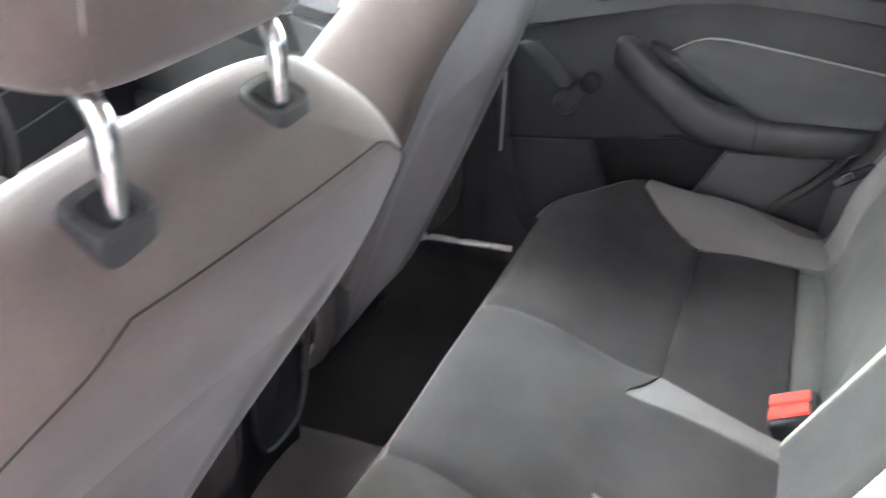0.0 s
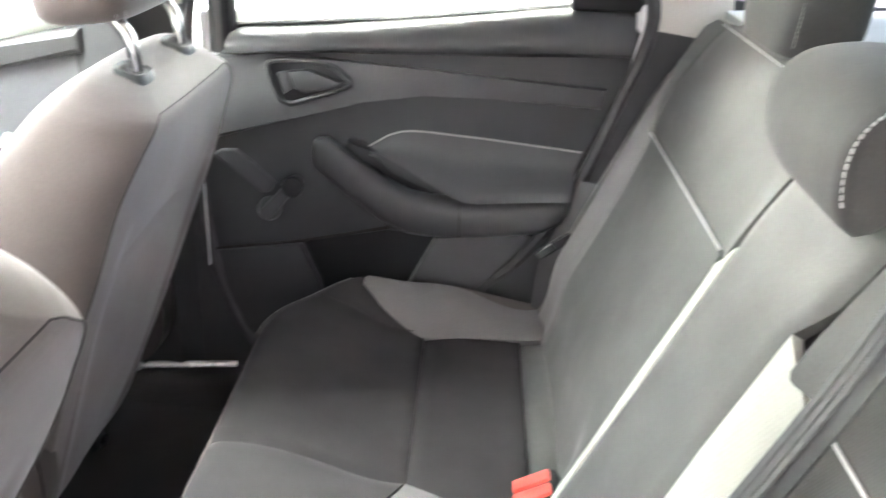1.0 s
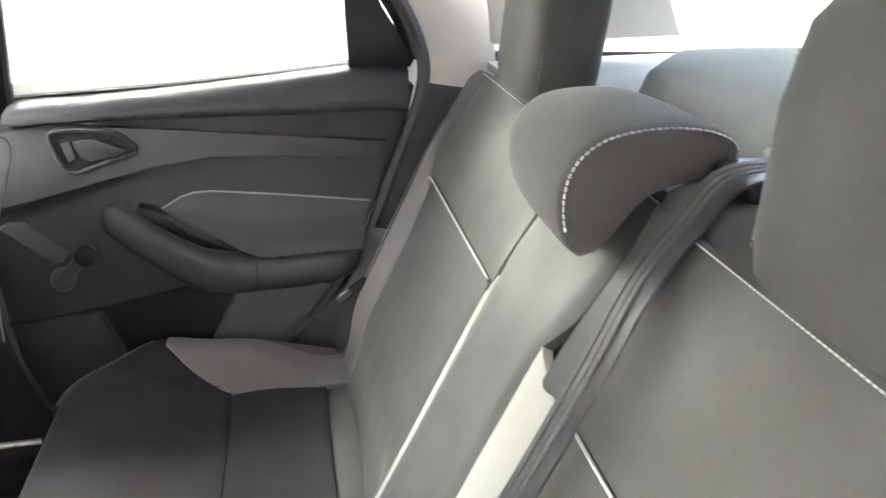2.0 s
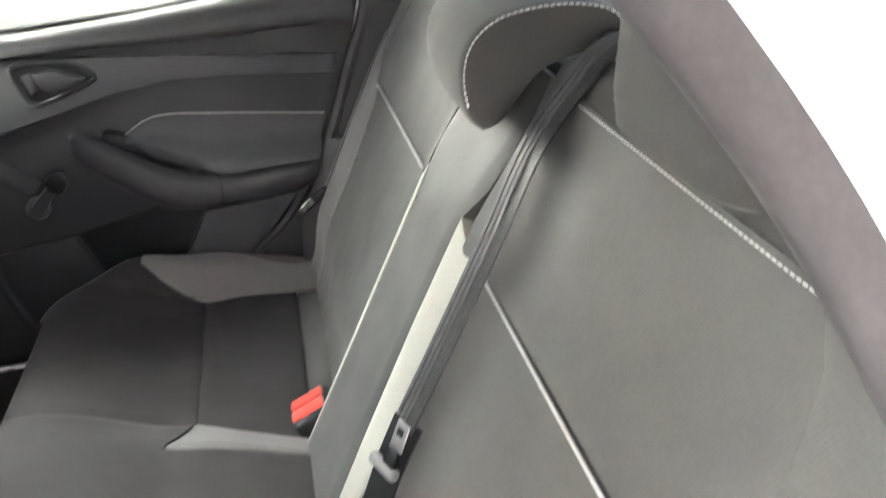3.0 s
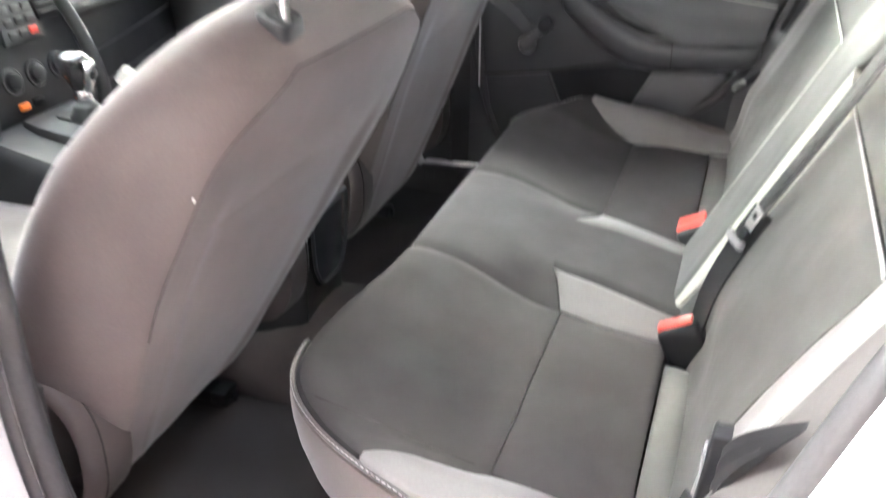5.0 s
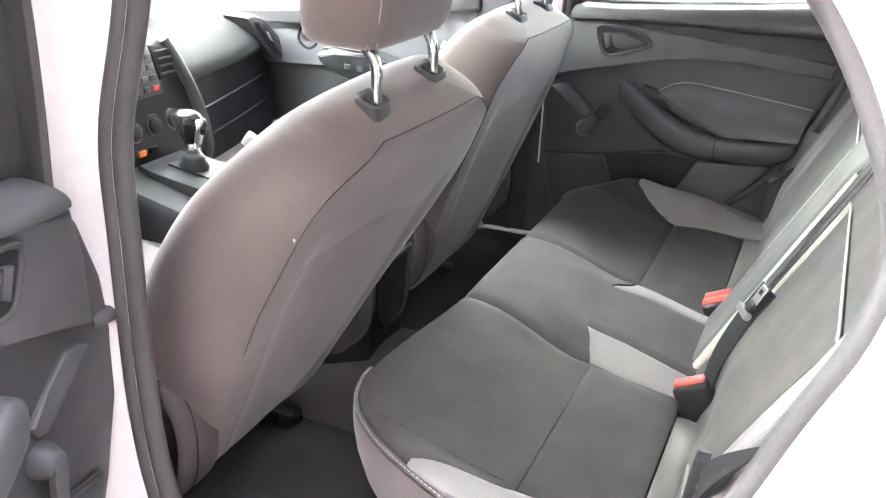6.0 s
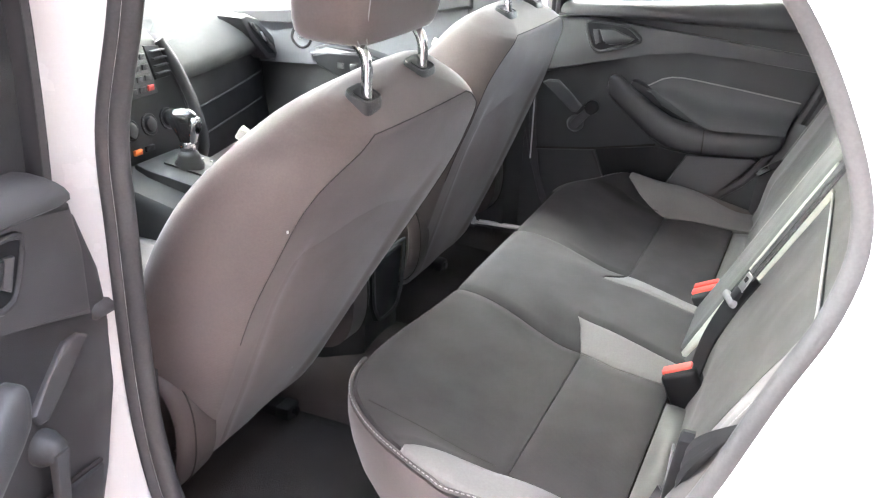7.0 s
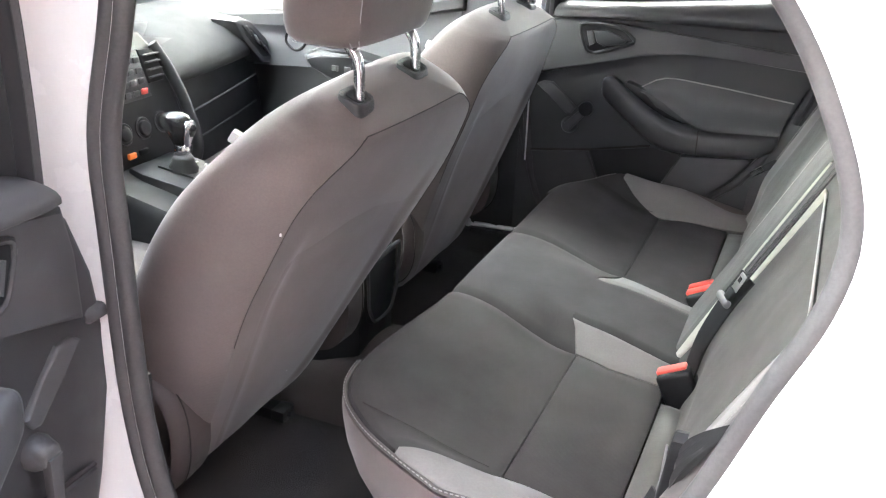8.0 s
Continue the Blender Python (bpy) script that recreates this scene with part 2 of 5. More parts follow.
def patch(surface, lo, hi, left, right, nu=20, nv=20, puff=0.0045, edge=0.013, skirt=0.012, dome=0.0, joined=""):
    """An upholstery panel on surface(a, b) -> (place, normal), between four border lines of its domain: lo and hi run
    from left to right, left and right from lo to hi. Its middle swells and its borders turn down into the seam;
    a joined border, lo or hi, runs on flush into the next panel."""
    lo, hi = resample([(*p, 0) for p in lo], nu + 1), resample([(*p, 0) for p in hi], nu + 1)
    le, ri = resample([(*p, 0) for p in left], nv + 1), resample([(*p, 0) for p in right], nv + 1)
    grid = []
    for j in range(nv + 1):
        v, row = j / nv, []
        for i in range(nu + 1):
            u = i / nu
            q = (lo[i] * (1 - v) + hi[i] * v + le[j] * (1 - u) + ri[j] * u
                 - (lo[0] * (1 - u) * (1 - v) + lo[-1] * u * (1 - v) + hi[0] * (1 - u) * v + hi[-1] * u * v))
            row.append(q)
        grid.append(row)
    du = sum((lo[i + 1] - lo[i]).length + (hi[i + 1] - hi[i]).length for i in range(nu)) / 2
    dv = sum((le[i + 1] - le[i]).length + (ri[i + 1] - ri[i]).length for i in range(nv)) / 2
    bm = bmesh.new()
    rows = []
    for j in range(nv + 1):
        row = []
        for i in range(nu + 1):
            p, nrm = surface(grid[j][i].x, grid[j][i].y)
            d = min(min(i, nu - i) / nu * du, (nv - j if joined == "lo" else j if joined == "hi" else min(j, nv - j)) / nv * dv)
            k = min(d / edge, 1.0)
            lift = puff * (math.sqrt(max(1 - (1 - k) ** 2, 0)) - 1) + dome * math.sin(math.pi * i / nu) * math.sin(math.pi * j / nv)
            row.append(bm.verts.new(p + nrm * lift))
        rows.append(row)
    for a, b in zip(rows, rows[1:]):
        for i in range(nu):
            bm.faces.new((a[i], a[i + 1], b[i + 1], b[i]))
    rim = rows[0][:-1] + [r[-1] for r in rows[:-1]] + rows[-1][:0:-1] + [r[0] for r in rows[:0:-1]]
    ring_q = ([grid[0][i] for i in range(nu)] + [grid[j][nu] for j in range(nv)]
              + [grid[nv][i] for i in range(nu, 0, -1)] + [grid[j][0] for j in range(nv, 0, -1)])
    low = []
    for q in ring_q:
        p, nrm = surface(q.x, q.y)
        low.append(bm.verts.new(p - nrm * (puff + skirt)))
    for i in range(len(rim)):
        j = (i + 1) % len(rim)
        bm.faces.new((rim[i], low[i], low[j], rim[j]))
    return bm


def normal_of(f, a, b, e=0.002):
    da, db = f(a + e, b) - f(a - e, b), f(a, b + e) - f(a, b - e)
    return da.cross(db).normalized()


def mirrored(pts, s):
    return [(s * a, b) for a, b in pts]


# ---- ground and added walls that shape the light ----
def ground_sheet():
    bm = bmesh.new()
    rows = [-60, -12, -5, -2, 0, 2, 5, 12, 60]
    grid = [[bm.verts.new((x, y, -0.36)) for x in rows] for y in rows]
    for a, b in zip(grid, grid[1:]):
        for i in range(len(rows) - 1):
            bm.faces.new((a[i], a[i + 1], b[i + 1], b[i]))
    return bm


solo("ground", ground_sheet(), M_GROUND, "unseen ground under the car, tinted red for warm bounce light", "ground", "structure")
# Added wall: bounces sunlight in through the right-hand windows.
solo("bounce_wall", box((3.3, 5.2, 2.8), (0.25, 12, 6.4), 0.02), M_WALL, "pale cream wall added to bounce sunlight into the cabin", "wall", "structure")

# Unseen block, added to keep direct sun off the car and dim the left.
solo("sun_block_wall", box((-5.2, 2.0, 3.47), (1.9, 8.0, 7.66), 0.02), M_WALL2, "pale wall added out of view to keep the sun off the car", "wall", "structure")

# Two unseen walls, added to hold back rear sky light and warm it.
solo("left_shade_wall", box((-6.3, -2.4, 3.6), (0.3, 3.5, 7.9), 0.02), M_WALL3, "dark brown wall added out of view to shade the left rear", "wall", "structure")
solo("rear_shade_wall", box((-5.2, -4.0, 3.6), (8.0, 0.3, 7.9), 0.02), M_WALL3, "dark brown wall added out of view to shade the car from behind", "wall", "structure")

# ---- body shell ----
# Edge of the rear door opening as (y, z), the same on both sides.
OPENING = [(0.235, 1.02), (0.27, 0.84), (0.298, 0.72), (0.297, 0.61), (0.287, 0.40), (0.262, 0.27), (0.215, 0.17), (0.13, 0.125),
           (0.0, 0.12), (-0.06, 0.15), (-0.11, 0.22), (-0.166, 0.297), (-0.222, 0.348), (-0.303, 0.467), (-0.36, 0.62),
           (-0.39, 0.70), (-0.396, 0.765), (-0.368, 0.838), (-0.317, 0.917), (-0.22, 1.02), (-0.1, 1.09), (0.08, 1.11), (0.2, 1.09)]
EDGE = [(p.x, p.y) for p in smooth_line([(y, z, 0) for y, z in OPENING], 168, True)]
FRONT_OPENING = [(0.50, 0.70), (0.49, 0.45), (0.50, 0.22), (0.56, 0.13), (0.9, 0.11), (1.25, 0.13), (1.34, 0.3), (1.36, 0.55),
                 (1.34, 0.72), (1.05, 0.95), (0.82, 1.08), (0.62, 1.11), (0.45, 1.10), (0.42, 1.0), (0.46, 0.85)]
FRONT_EDGE = [(p.x, p.y) for p in smooth_line([(y, z, 0) for y, z in FRONT_OPENING], 72, True)]


def offset_edge(edge, d):
    n, out = len(edge), []
    area = sum(edge[i][0] * edge[(i + 1) % n][1] - edge[(i + 1) % n][0] * edge[i][1] for i in range(n))
    s = 1 if area > 0 else -1
    for i in range(n):
        (ax, ay), (bx, by) = edge[i - 1], edge[(i + 1) % n]
        tx, ty = bx - ax, by - ay
        k = math.hypot(tx, ty)
        out.append((edge[i][0] + s * ty / k * d, edge[i][1] - s * tx / k * d))
    return out


def bulge(side, y, z):
    """The body side stands wider below the shoulder at the rear of the open doorway."""
    return 0.034 * (1 - smooth(0.66, 0.93, z)) * smooth(0.0, -0.2, y) if side < 0 else 0.0


def edge_loft(edge, profile, side, top=1.16):
    rings = [[(side * (x + bulge(side, y, z)), y, min(z, top)) for y, z in offset_edge(edge, d)] for d, x in profile]
    return loft(rings, cap=False)


def shell_side(side, word):
    inner = [(0.12, 0.70), (0.05, 0.700), (0.02, 0.702), (0.006, 0.704), (0.0, 0.712), (0.002, 0.722)]
    if side < 0:
        inner = [(d + 0.017, x) for d, x in inner]
    outer = [(0.006, 0.736), (0.02, 0.742), (0.045, 0.747), (0.075, 0.756), (0.092, 0.772), (0.102, 0.80), (0.108, 0.835), (0.122, 0.855), (0.16, 0.863), (0.22, 0.868), (0.32, 0.868)]
    wall = thing("wall_" + word, (side * 0.86, 0, -0.2), "white car body side around the rear door opening", "car body", kind="structure")
    low = [i for i in range(len(EDGE)) if EDGE[i][1] < 0.745]
    high = list(range(low[-1], len(EDGE))) + list(range(0, low[0] + 1))
    for name, keep, mat, words in (("lower_trim", low, M_PLASTIC, "charcoal plastic lower pillar trim"), ("upper_trim", high, M_LINER, "pale upper pillar trim")):
        rows = []
        for d, x in inner:
            line = offset_edge(EDGE, d)
            rows.append([(side * (x + bulge(side, *line[i])), line[i][0], min(line[i][1], 1.16)) for i in keep])
        part(name, loft(rows, closed=False), mat, wall, words)
    part("painted_jamb", edge_loft(EDGE, outer, side), M_PAINT, wall, "glossy white painted door jamb")
    part("door_seal", tube([(side * (0.731 + bulge(side, y, z)), y, z) for y, z in offset_edge(EDGE, 0.0135)], 0.0115, 12, True), M_RUBBER, wall, "black rubber door seal")
    if side > 0:
        part("seal_lip", tube([(side * ((0.7045 if side > 0 else 0.717) + bulge(side, y, z)), y, z) for y, z in offset_edge(EDGE, 0.004)], 0.011 if side > 0 else 0.0075, 8, True), M_RUBBER, wall, "black rubber seal lip")
    part("seal_flange", tube([(side * (0.7395 + bulge(side, y, z)), y, z) for y, z in offset_edge(EDGE, 0.0265) if y > 0.02 and z < 0.98], 0.0085, 10), M_RUBBER, wall, "black rubber outer seal lip")
    part("front_trim", edge_loft(FRONT_EDGE, [(0.12, 0.655), (0.05, 0.682), (0.006, 0.70), (0.0, 0.722)], side), M_PLASTIC, wall)
    part("front_jamb", edge_loft(FRONT_EDGE, [(0.006, 0.74), (0.012, 0.79), (0.03, 0.85)], side), M_PAINT, wall)
    return wall


shell_side(-1, "left")
wall_right = shell_side(1, "right")
part("pillar_edge", tube(smooth_line([(0.690, 0.2875, 0.56), (0.690, 0.2885, 0.48), (0.690, 0.2875, 0.40), (0.690, 0.2865, 0.315)], 20), 0.0020, 6), M_PAINT, wall_right, "pale painted edge of the pillar")


def floor_sheet():
    bm = bmesh.new()
    xs = [-0.70, -0.66, -0.6, -0.45, -0.3, -0.2, -0.16, -0.13, -0.10, -0.06, 0, 0.06, 0.10, 0.13, 0.16, 0.2, 0.3, 0.45, 0.6, 0.66, 0.70]
    ys = [-0.45, -0.1, 0.05, 0.2, 0.3, 0.4, 0.5, 0.6, 0.8, 1.0, 1.2, 1.4]
    grid = []
    for y in ys:
        row = []
        for x in xs:
            z = 0.09 * (1 - smooth(0.05, 0.15, abs(x))) + 0.12 * smooth(0.61, 0.69, abs(x)) + 0.012 * noise.noise((x * 9, y * 9, 0))
            row.append(bm.verts.new((x, y, z)))
        grid.append(row)
    for a, b in zip(grid, grid[1:]):
        for i in range(len(xs) - 1):
            bm.faces.new((a[i], a[i + 1], b[i + 1], b[i]))
    return bm


solo("floor", floor_sheet(), M_CARPET, "dark charcoal carpeted car floor with a centre tunnel", "floor", "structure", angle=80)
solo("underbody", box((0, 0.2, -0.12), (1.70, 3.3, 0.12), 0.03), M_BLACK, "black underbody below the cabin floor", "underbody", "structure")


def roof_sheet(z0, dz, x1, y0, y1, thick):
    top, low, n = [], [], 14
    bm = bmesh.new()
    rows = []
    for j in range(n + 1):
        y = y0 + (y1 - y0) * j / n
        row = []
        for i in range(n + 1):
            x = -x1 + 2 * x1 * i / n
            row.append(Vector((x, y, z0 + dz * (1 - (x / x1) ** 4) - 0.05 * ((y - 0.15) / 0.8) ** 2)))
        rows.append(row)
    lower = [[bm.verts.new(p) for p in r] for r in rows]
    upper = [[bm.verts.new(p + Vector((0, 0, thick))) for p in r] for r in rows]
    for g in (lower, upper):
        for a, b in zip(g, g[1:]):
            for i in range(n):
                bm.faces.new((a[i], a[i + 1], b[i + 1], b[i]))
    for i in range(n):
        for j in (0, n):
            bm.faces.new((lower[j][i], lower[j][i + 1], upper[j][i + 1], upper[j][i]))
            bm.faces.new((lower[i][j], lower[i + 1][j], upper[i + 1][j], upper[i][j]))
    return bm


solo("ceiling", roof_sheet(1.115, 0.04, 0.66, -0.62, 0.62, 0.01), M_LINER, "pale cloth headliner inside the roof", "ceiling", "structure", angle=80)
solo("roof", roof_sheet(1.145, 0.05, 0.78, -0.66, 0.66, 0.012), M_PAINT, "white painted car roof", "roof", "structure", angle=80)


def sheet(a, b, c, d, thick, n=6, bow=0.0):
    """A slightly bowed pane between four corners."""
    a, b, c, d = map(Vector, (a, b, c, d))
    nrm = (b - a).cross(d - a).normalized()
    bm, layers = bmesh.new(), []
    for k in (0, 1):
        g = []
        for j in range(n + 1):
            v = j / n
            g.append([bm.verts.new(a.lerp(b, i / n).lerp(d.lerp(c, i / n), v)
                                   + nrm * (thick * k + bow * math.sin(math.pi * i / n) * math.sin(math.pi * v))) for i in range(n + 1)])
        layers.append(g)
        for p, q in zip(g, g[1:]):
            for i in range(n):
                bm.faces.new((p[i], p[i + 1], q[i + 1], q[i]))
    lo, hi = layers
    for i in range(n):
        for j in (0, n):
            bm.faces.new((lo[j][i], lo[j][i + 1], hi[j][i + 1], hi[j][i]))
            bm.faces.new((lo[i][j], lo[i + 1][j], hi[i + 1][j], hi[i][j]))
    return bm


def pane(name, bm, label, mat=M_GLASS):
    ob = solo(name, bm, mat, label, "window", "structure", angle=80)
    ob.visible_shadow = False
    return ob


pane("window_1", sheet((-0.66, 1.50, 0.68), (0.66, 1.50, 0.68), (0.56, 0.60, 1.13), (-0.56, 0.60, 1.13), 0.005, bow=0.05), "wide raked windscreen glass")
pane("window_2", sheet((0.70, -1.30, 0.83), (-0.70, -1.30, 0.83), (-0.59, -0.63, 1.11), (0.59, -0.63, 1.11), 0.005, bow=0.04), "wide raked rear window glass, darkened to dim light from behind", M_TINT)

# rear quarters, shelf and bulkheads
for side in (-1, 1):
    solo("rear_quarter", sheet((side * 0.732, -0.33, 0.10), (side * 0.66, -1.35, 0.10), (side * 0.66, -1.35, 0.78), (side * 0.732, -0.43, 0.775), 0.012),
         M_PLASTIC, "grey plastic rear quarter trim", "trim", "structure")
    solo("rear_pillar", sheet((side * 0.67, -0.50, 0.80), (side * 0.655, -0.80, 0.815), (side * 0.57, -0.66, 1.10), (side * 0.60, -0.45, 1.10), 0.02),
         M_LINER, "pale rear roof pillar trim", "trim", "structure")
solo("parcel_shelf", sheet((-0.68, -0.50, 0.765), (0.68, -0.50, 0.765), (0.66, -1.36, 0.80), (-0.66, -1.36, 0.80), 0.012), M_SHELF,
     "grey felt parcel shelf behind the rear seat, lightened as if sunlit", "shelf", "structure")
solo("boot_lid", box((0, -1.62, 0.74), (1.5, 0.5, 0.16), 0.05, 3), M_PAINT, "white boot lid behind the rear window", "boot lid", "structure")
solo("rear_bulkhead", sheet((-0.68, -0.46, 0.0), (0.68, -0.46, 0.0), (0.68, -0.60, 0.765), (-0.68, -0.60, 0.765), 0.02), M_BLACK,
     "dark bulkhead behind the rear seat", "bulkhead", "structure")
solo("firewall", box((0, 1.46, 0.28), (1.5, 0.05, 0.76), 0.01), M_BLACK, "black firewall under the dashboard", "bulkhead", "structure")
solo("bonnet", box((0, 2.0, 0.58), (1.55, 1.0, 0.1), 0.04, 3), M_PAINT, "white bonnet beyond the windscreen", "bonnet", "structure")


# ---- doors ----
def far_map(u, v, w):
    return Vector((0.70 - w, 0.28 - u, v))


NEAR_O, NEAR_D = Vector((-0.785, 0.33, 0.0)), Vector((-math.sin(radians(82)), -math.cos(radians(82)), 0))
NEAR_N = Vector((-NEAR_D.y, NEAR_D.x, 0))


def near_map(u, v, w):
    return NEAR_O + NEAR_D * u + NEAR_N * w + Vector((0, 0, v))


TRIM = [(0.03, 0.670), (0.04, 0.675), (0.284, 0.698), (0.561, 0.730), (0.64, 0.734), (0.666, 0.722), (0.655, 0.68), (0.628, 0.60),
        (0.578, 0.467), (0.497, 0.348), (0.442, 0.297), (0.385, 0.225), (0.33, 0.165), (0.25, 0.14), (0.10, 0.14), (0.04, 0.19),
        (0.01, 0.24), (-0.02, 0.32), (-0.038, 0.42), (-0.047, 0.50), (-0.035, 0.57), (-0.005, 0.64)]


def rear_door(name, to, label, ku, kv):
    door = thing(name, to(0, 0.14, 0), label, "door", kind="structure")
    P = lambda outline, w0, w1, bevel=0.0, seg=2: prism(outline, to, w0, w1, bevel, seg)
    L = lambda pts: [to(*p) for p in pts]
    panel = part("door_panel", P(TRIM, -0.05, 0.0, 0.01, 3), M_PLASTIC, door, "charcoal moulded plastic door trim")
    part("door_skin", P([(u + 0.0, v) for u, v in [(-0.02, 0.72), (0.58, 0.76), (0.70, 0.77), (0.70, 0.70), (0.61, 0.45), (0.45, 0.26), (0.35, 0.08), (0.0, 0.08)]],
                        -0.14, -0.055, 0.0), M_PAINT, door, "white painted outer door skin")
    rail_top = smooth_line([(0.040, 0.697, 0), (0.047, 0.703, 0), (0.14, 0.709, 0), (0.284, 0.722, 0), (0.43, 0.738, 0), (0.561, 0.753, 0), (0.655, 0.757, 0)], 25)
    rail_low = smooth_line([(0.040, 0.673, 0), (0.048, 0.670, 0), (0.15, 0.677, 0), (0.30, 0.681, 0), (0.45, 0.684, 0), (0.56, 0.688, 0), (0.652, 0.690, 0)], 25)
    rail = []
    for f, w in ((0.0, -0.034), (0.03, -0.018), (0.12, 0.0), (0.25, 0.012), (0.42, 0.021), (0.65, 0.026), (0.90, 0.026), (1.0, 0.020), (1.0, -0.002)):
        rail.append([to(*(a.lerp(b, f).xy), w) for a, b in zip(rail_top, rail_low)])
    part("top_rail", loft(rail, closed=False), M_RAIL, door, "smooth grey plastic rail sloping up to the window", 60)
    part("wing_panel", P([(0.022, 0.665), (0.1, 0.672), (0.3, 0.66), (0.62, 0.638), (0.615, 0.606), (0.45, 0.617), (0.341, 0.624), (0.25, 0.61),
                          (0.15, 0.575), (0.004, 0.53), (0.008, 0.61)], 0.0, 0.013, 0.007, 2), M_PLASTIC2, door, "grey plastic wing-shaped panel round the handle")
    # padded insert that swells towards the armrest
    rows = []
    stitch = smooth_line([(0.252, 0.528, 0), (0.31, 0.558, 0), (0.411, 0.554, 0), (0.50, 0.546, 0), (0.592, 0.537, 0)], 17)
    crease = smooth_line([(0.262, 0.524, 0), (0.31, 0.506, 0), (0.36, 0.482, 0), (0.412, 0.464, 0), (0.48, 0.468, 0), (0.574, 0.474, 0)], 17)
    for k in range(11):
        f = k / 10
        w = 0.004 + 0.006 * math.sin(math.pi * f)
        rows.append([to(*(a.lerp(b, f).xy), w + (0.026 + 0.036 * smooth(3, 9, i)) * smooth(0.40, 0.97, f)) for i, (a, b) in enumerate(zip(stitch, crease))])
    pad = loft(rows, closed=False)
    part("door_pad", pad, M_VINYL, panel, "grey vinyl door pad", 60)
    part("pad_stitch", tube([to(p.x, p.y, 0.007) for p in stitch], 0.0018, 6), M_THREAD, panel, "pale stitched seam")
    # armrest with its pull bar; a black plate stands for the shaded recess
    rings = []
    for u, lo, hi, w0, w1 in ((0.177, 0.522, 0.545, 0.048, 0.060), (0.179, 0.514, 0.551, 0.043, 0.066), (0.186, 0.505, 0.556, 0.039, 0.070), (0.200, 0.494, 0.557, 0.037, 0.073), (0.237, 0.463, 0.530, 0.036, 0.074),
                              (0.286, 0.427, 0.498, 0.034, 0.074), (0.325, 0.408, 0.477, 0.030, 0.074), (0.36, 0.403, 0.467, 0.018, 0.073), (0.40, 0.402, 0.463, -0.004, 0.072), (0.48, 0.406, 0.467, -0.004, 0.070),
                              (0.535, 0.414, 0.472, -0.004, 0.067), (0.565, 0.430, 0.474, -0.004, 0.062), (0.574, 0.446, 0.472, -0.004, 0.050)):
        ring = []
        for k in range(28):
            a = math.tau * k / 28
            c, q = math.cos(a), math.sin(a)
            ring.append(to(u, (lo + hi) / 2 + (hi - lo) / 2 * math.copysign(abs(c) ** 0.62, c), (w0 + w1) / 2 + (w1 - w0) / 2 * math.copysign(abs(q) ** 0.62, q)))
        rings.append(ring)
    arm = part("armrest", loft(rings), M_PULL, door, "charcoal armrest with a sculpted door pull", 60)
    part("armrest_joint", tube(L([(0.404, 0.462, 0.064), (0.405, 0.455, 0.0715), (0.406, 0.435, 0.0725), (0.406, 0.41, 0.0715)]), 0.0012, 6), M_SEAM, arm)
    part("pull_shade", P([(0.225, 0.542), (0.25, 0.536), (0.325, 0.500), (0.408, 0.465), (0.40, 0.44), (0.30, 0.455), (0.21, 0.51)], 0.0, 0.026, 0.003), M_BLACK, arm, "black plate for the shaded hollow behind the pull")
    part("recess_lid", P([(0.262, 0.530), (0.278, 0.526), (0.385, 0.470), (0.375, 0.462), (0.30, 0.495)], 0.026, 0.031, 0.002), M_PLASTIC, arm, "charcoal recess liner")
    # inside release handle
    ring = [(0.102, 0.650), (0.112, 0.662), (0.15, 0.664), (0.197, 0.659), (0.222, 0.642), (0.229, 0.631), (0.20, 0.618), (0.150, 0.600), (0.135, 0.597), (0.119, 0.606)]
    bez = part("handle_bezel", tube([p for p in smooth_line([to(u, v, 0.014) for u, v in ring], 40, True)], 0.0042, 8, True), M_PLASTIC, door, "charcoal oval handle surround")
    # The cup has no depth: a black plate gives its shade.
    part("handle_cup", P(ring, 0.008, 0.0145), M_BLACK, bez, "flat black plate for the shaded handle cup")
    part("release_lever", P([(0.135, 0.648), (0.165, 0.652), (0.215, 0.634), (0.205, 0.624), (0.16, 0.615), (0.145, 0.622)], 0.0145, 0.023, 0.004), M_PLASTIC, bez, "dark plastic release lever")
    part("lever_lock", P([(0.118, 0.645), (0.132, 0.648), (0.14, 0.620), (0.128, 0.612)], 0.0145, 0.020, 0.003), M_PLASTIC2, bez)
    # window crank
    pu, pv = 0.096, 0.418
    disc = lambda u, v, rows, n=20: loft([[to(u + r * math.cos(a), v + r * math.sin(a), w) for a in (math.tau * k / n for k in range(n))] for r, w in rows])
    crank = part("window_crank", disc(pu, pv, ((0.020, 0.0), (0.020, 0.008), (0.016, 0.016), (0.014, 0.022), (0.010, 0.025))), M_PLASTIC2, door, "worn grey window crank")
    au, av = ku - pu, kv - pv
    al = math.hypot(au, av)
    su, sv = -av / al, au / al
    part("crank_arm", prism([(pu + su * 0.011, pv + sv * 0.011), (ku + su * 0.008, kv + sv * 0.008), (ku + au / al * 0.008, kv + av / al * 0.008), (ku - su * 0.008, kv - sv * 0.008), (pu - su * 0.011, pv - sv * 0.011)],
                            to, 0.018, 0.028, 0.003), M_PLASTIC2, crank)
    knob = part("crank_knob", disc(ku, kv, ((0.010, 0.026), (0.012, 0.030), (0.0125, 0.044), (0.016, 0.047), (0.0175, 0.054), (0.016, 0.060), (0.010, 0.062))), M_BLACK, crank, "black crank knob")
    part("door_rib", P([(0.006, 0.506), (0.022, 0.515), (0.046, 0.516), (0.075, 0.492), (0.108, 0.462), (0.098, 0.446), (0.085, 0.444), (0.045, 0.478)], 0.0, 0.007, 0.004, 3), M_RIBGREY, door, "pale grey raised rib")
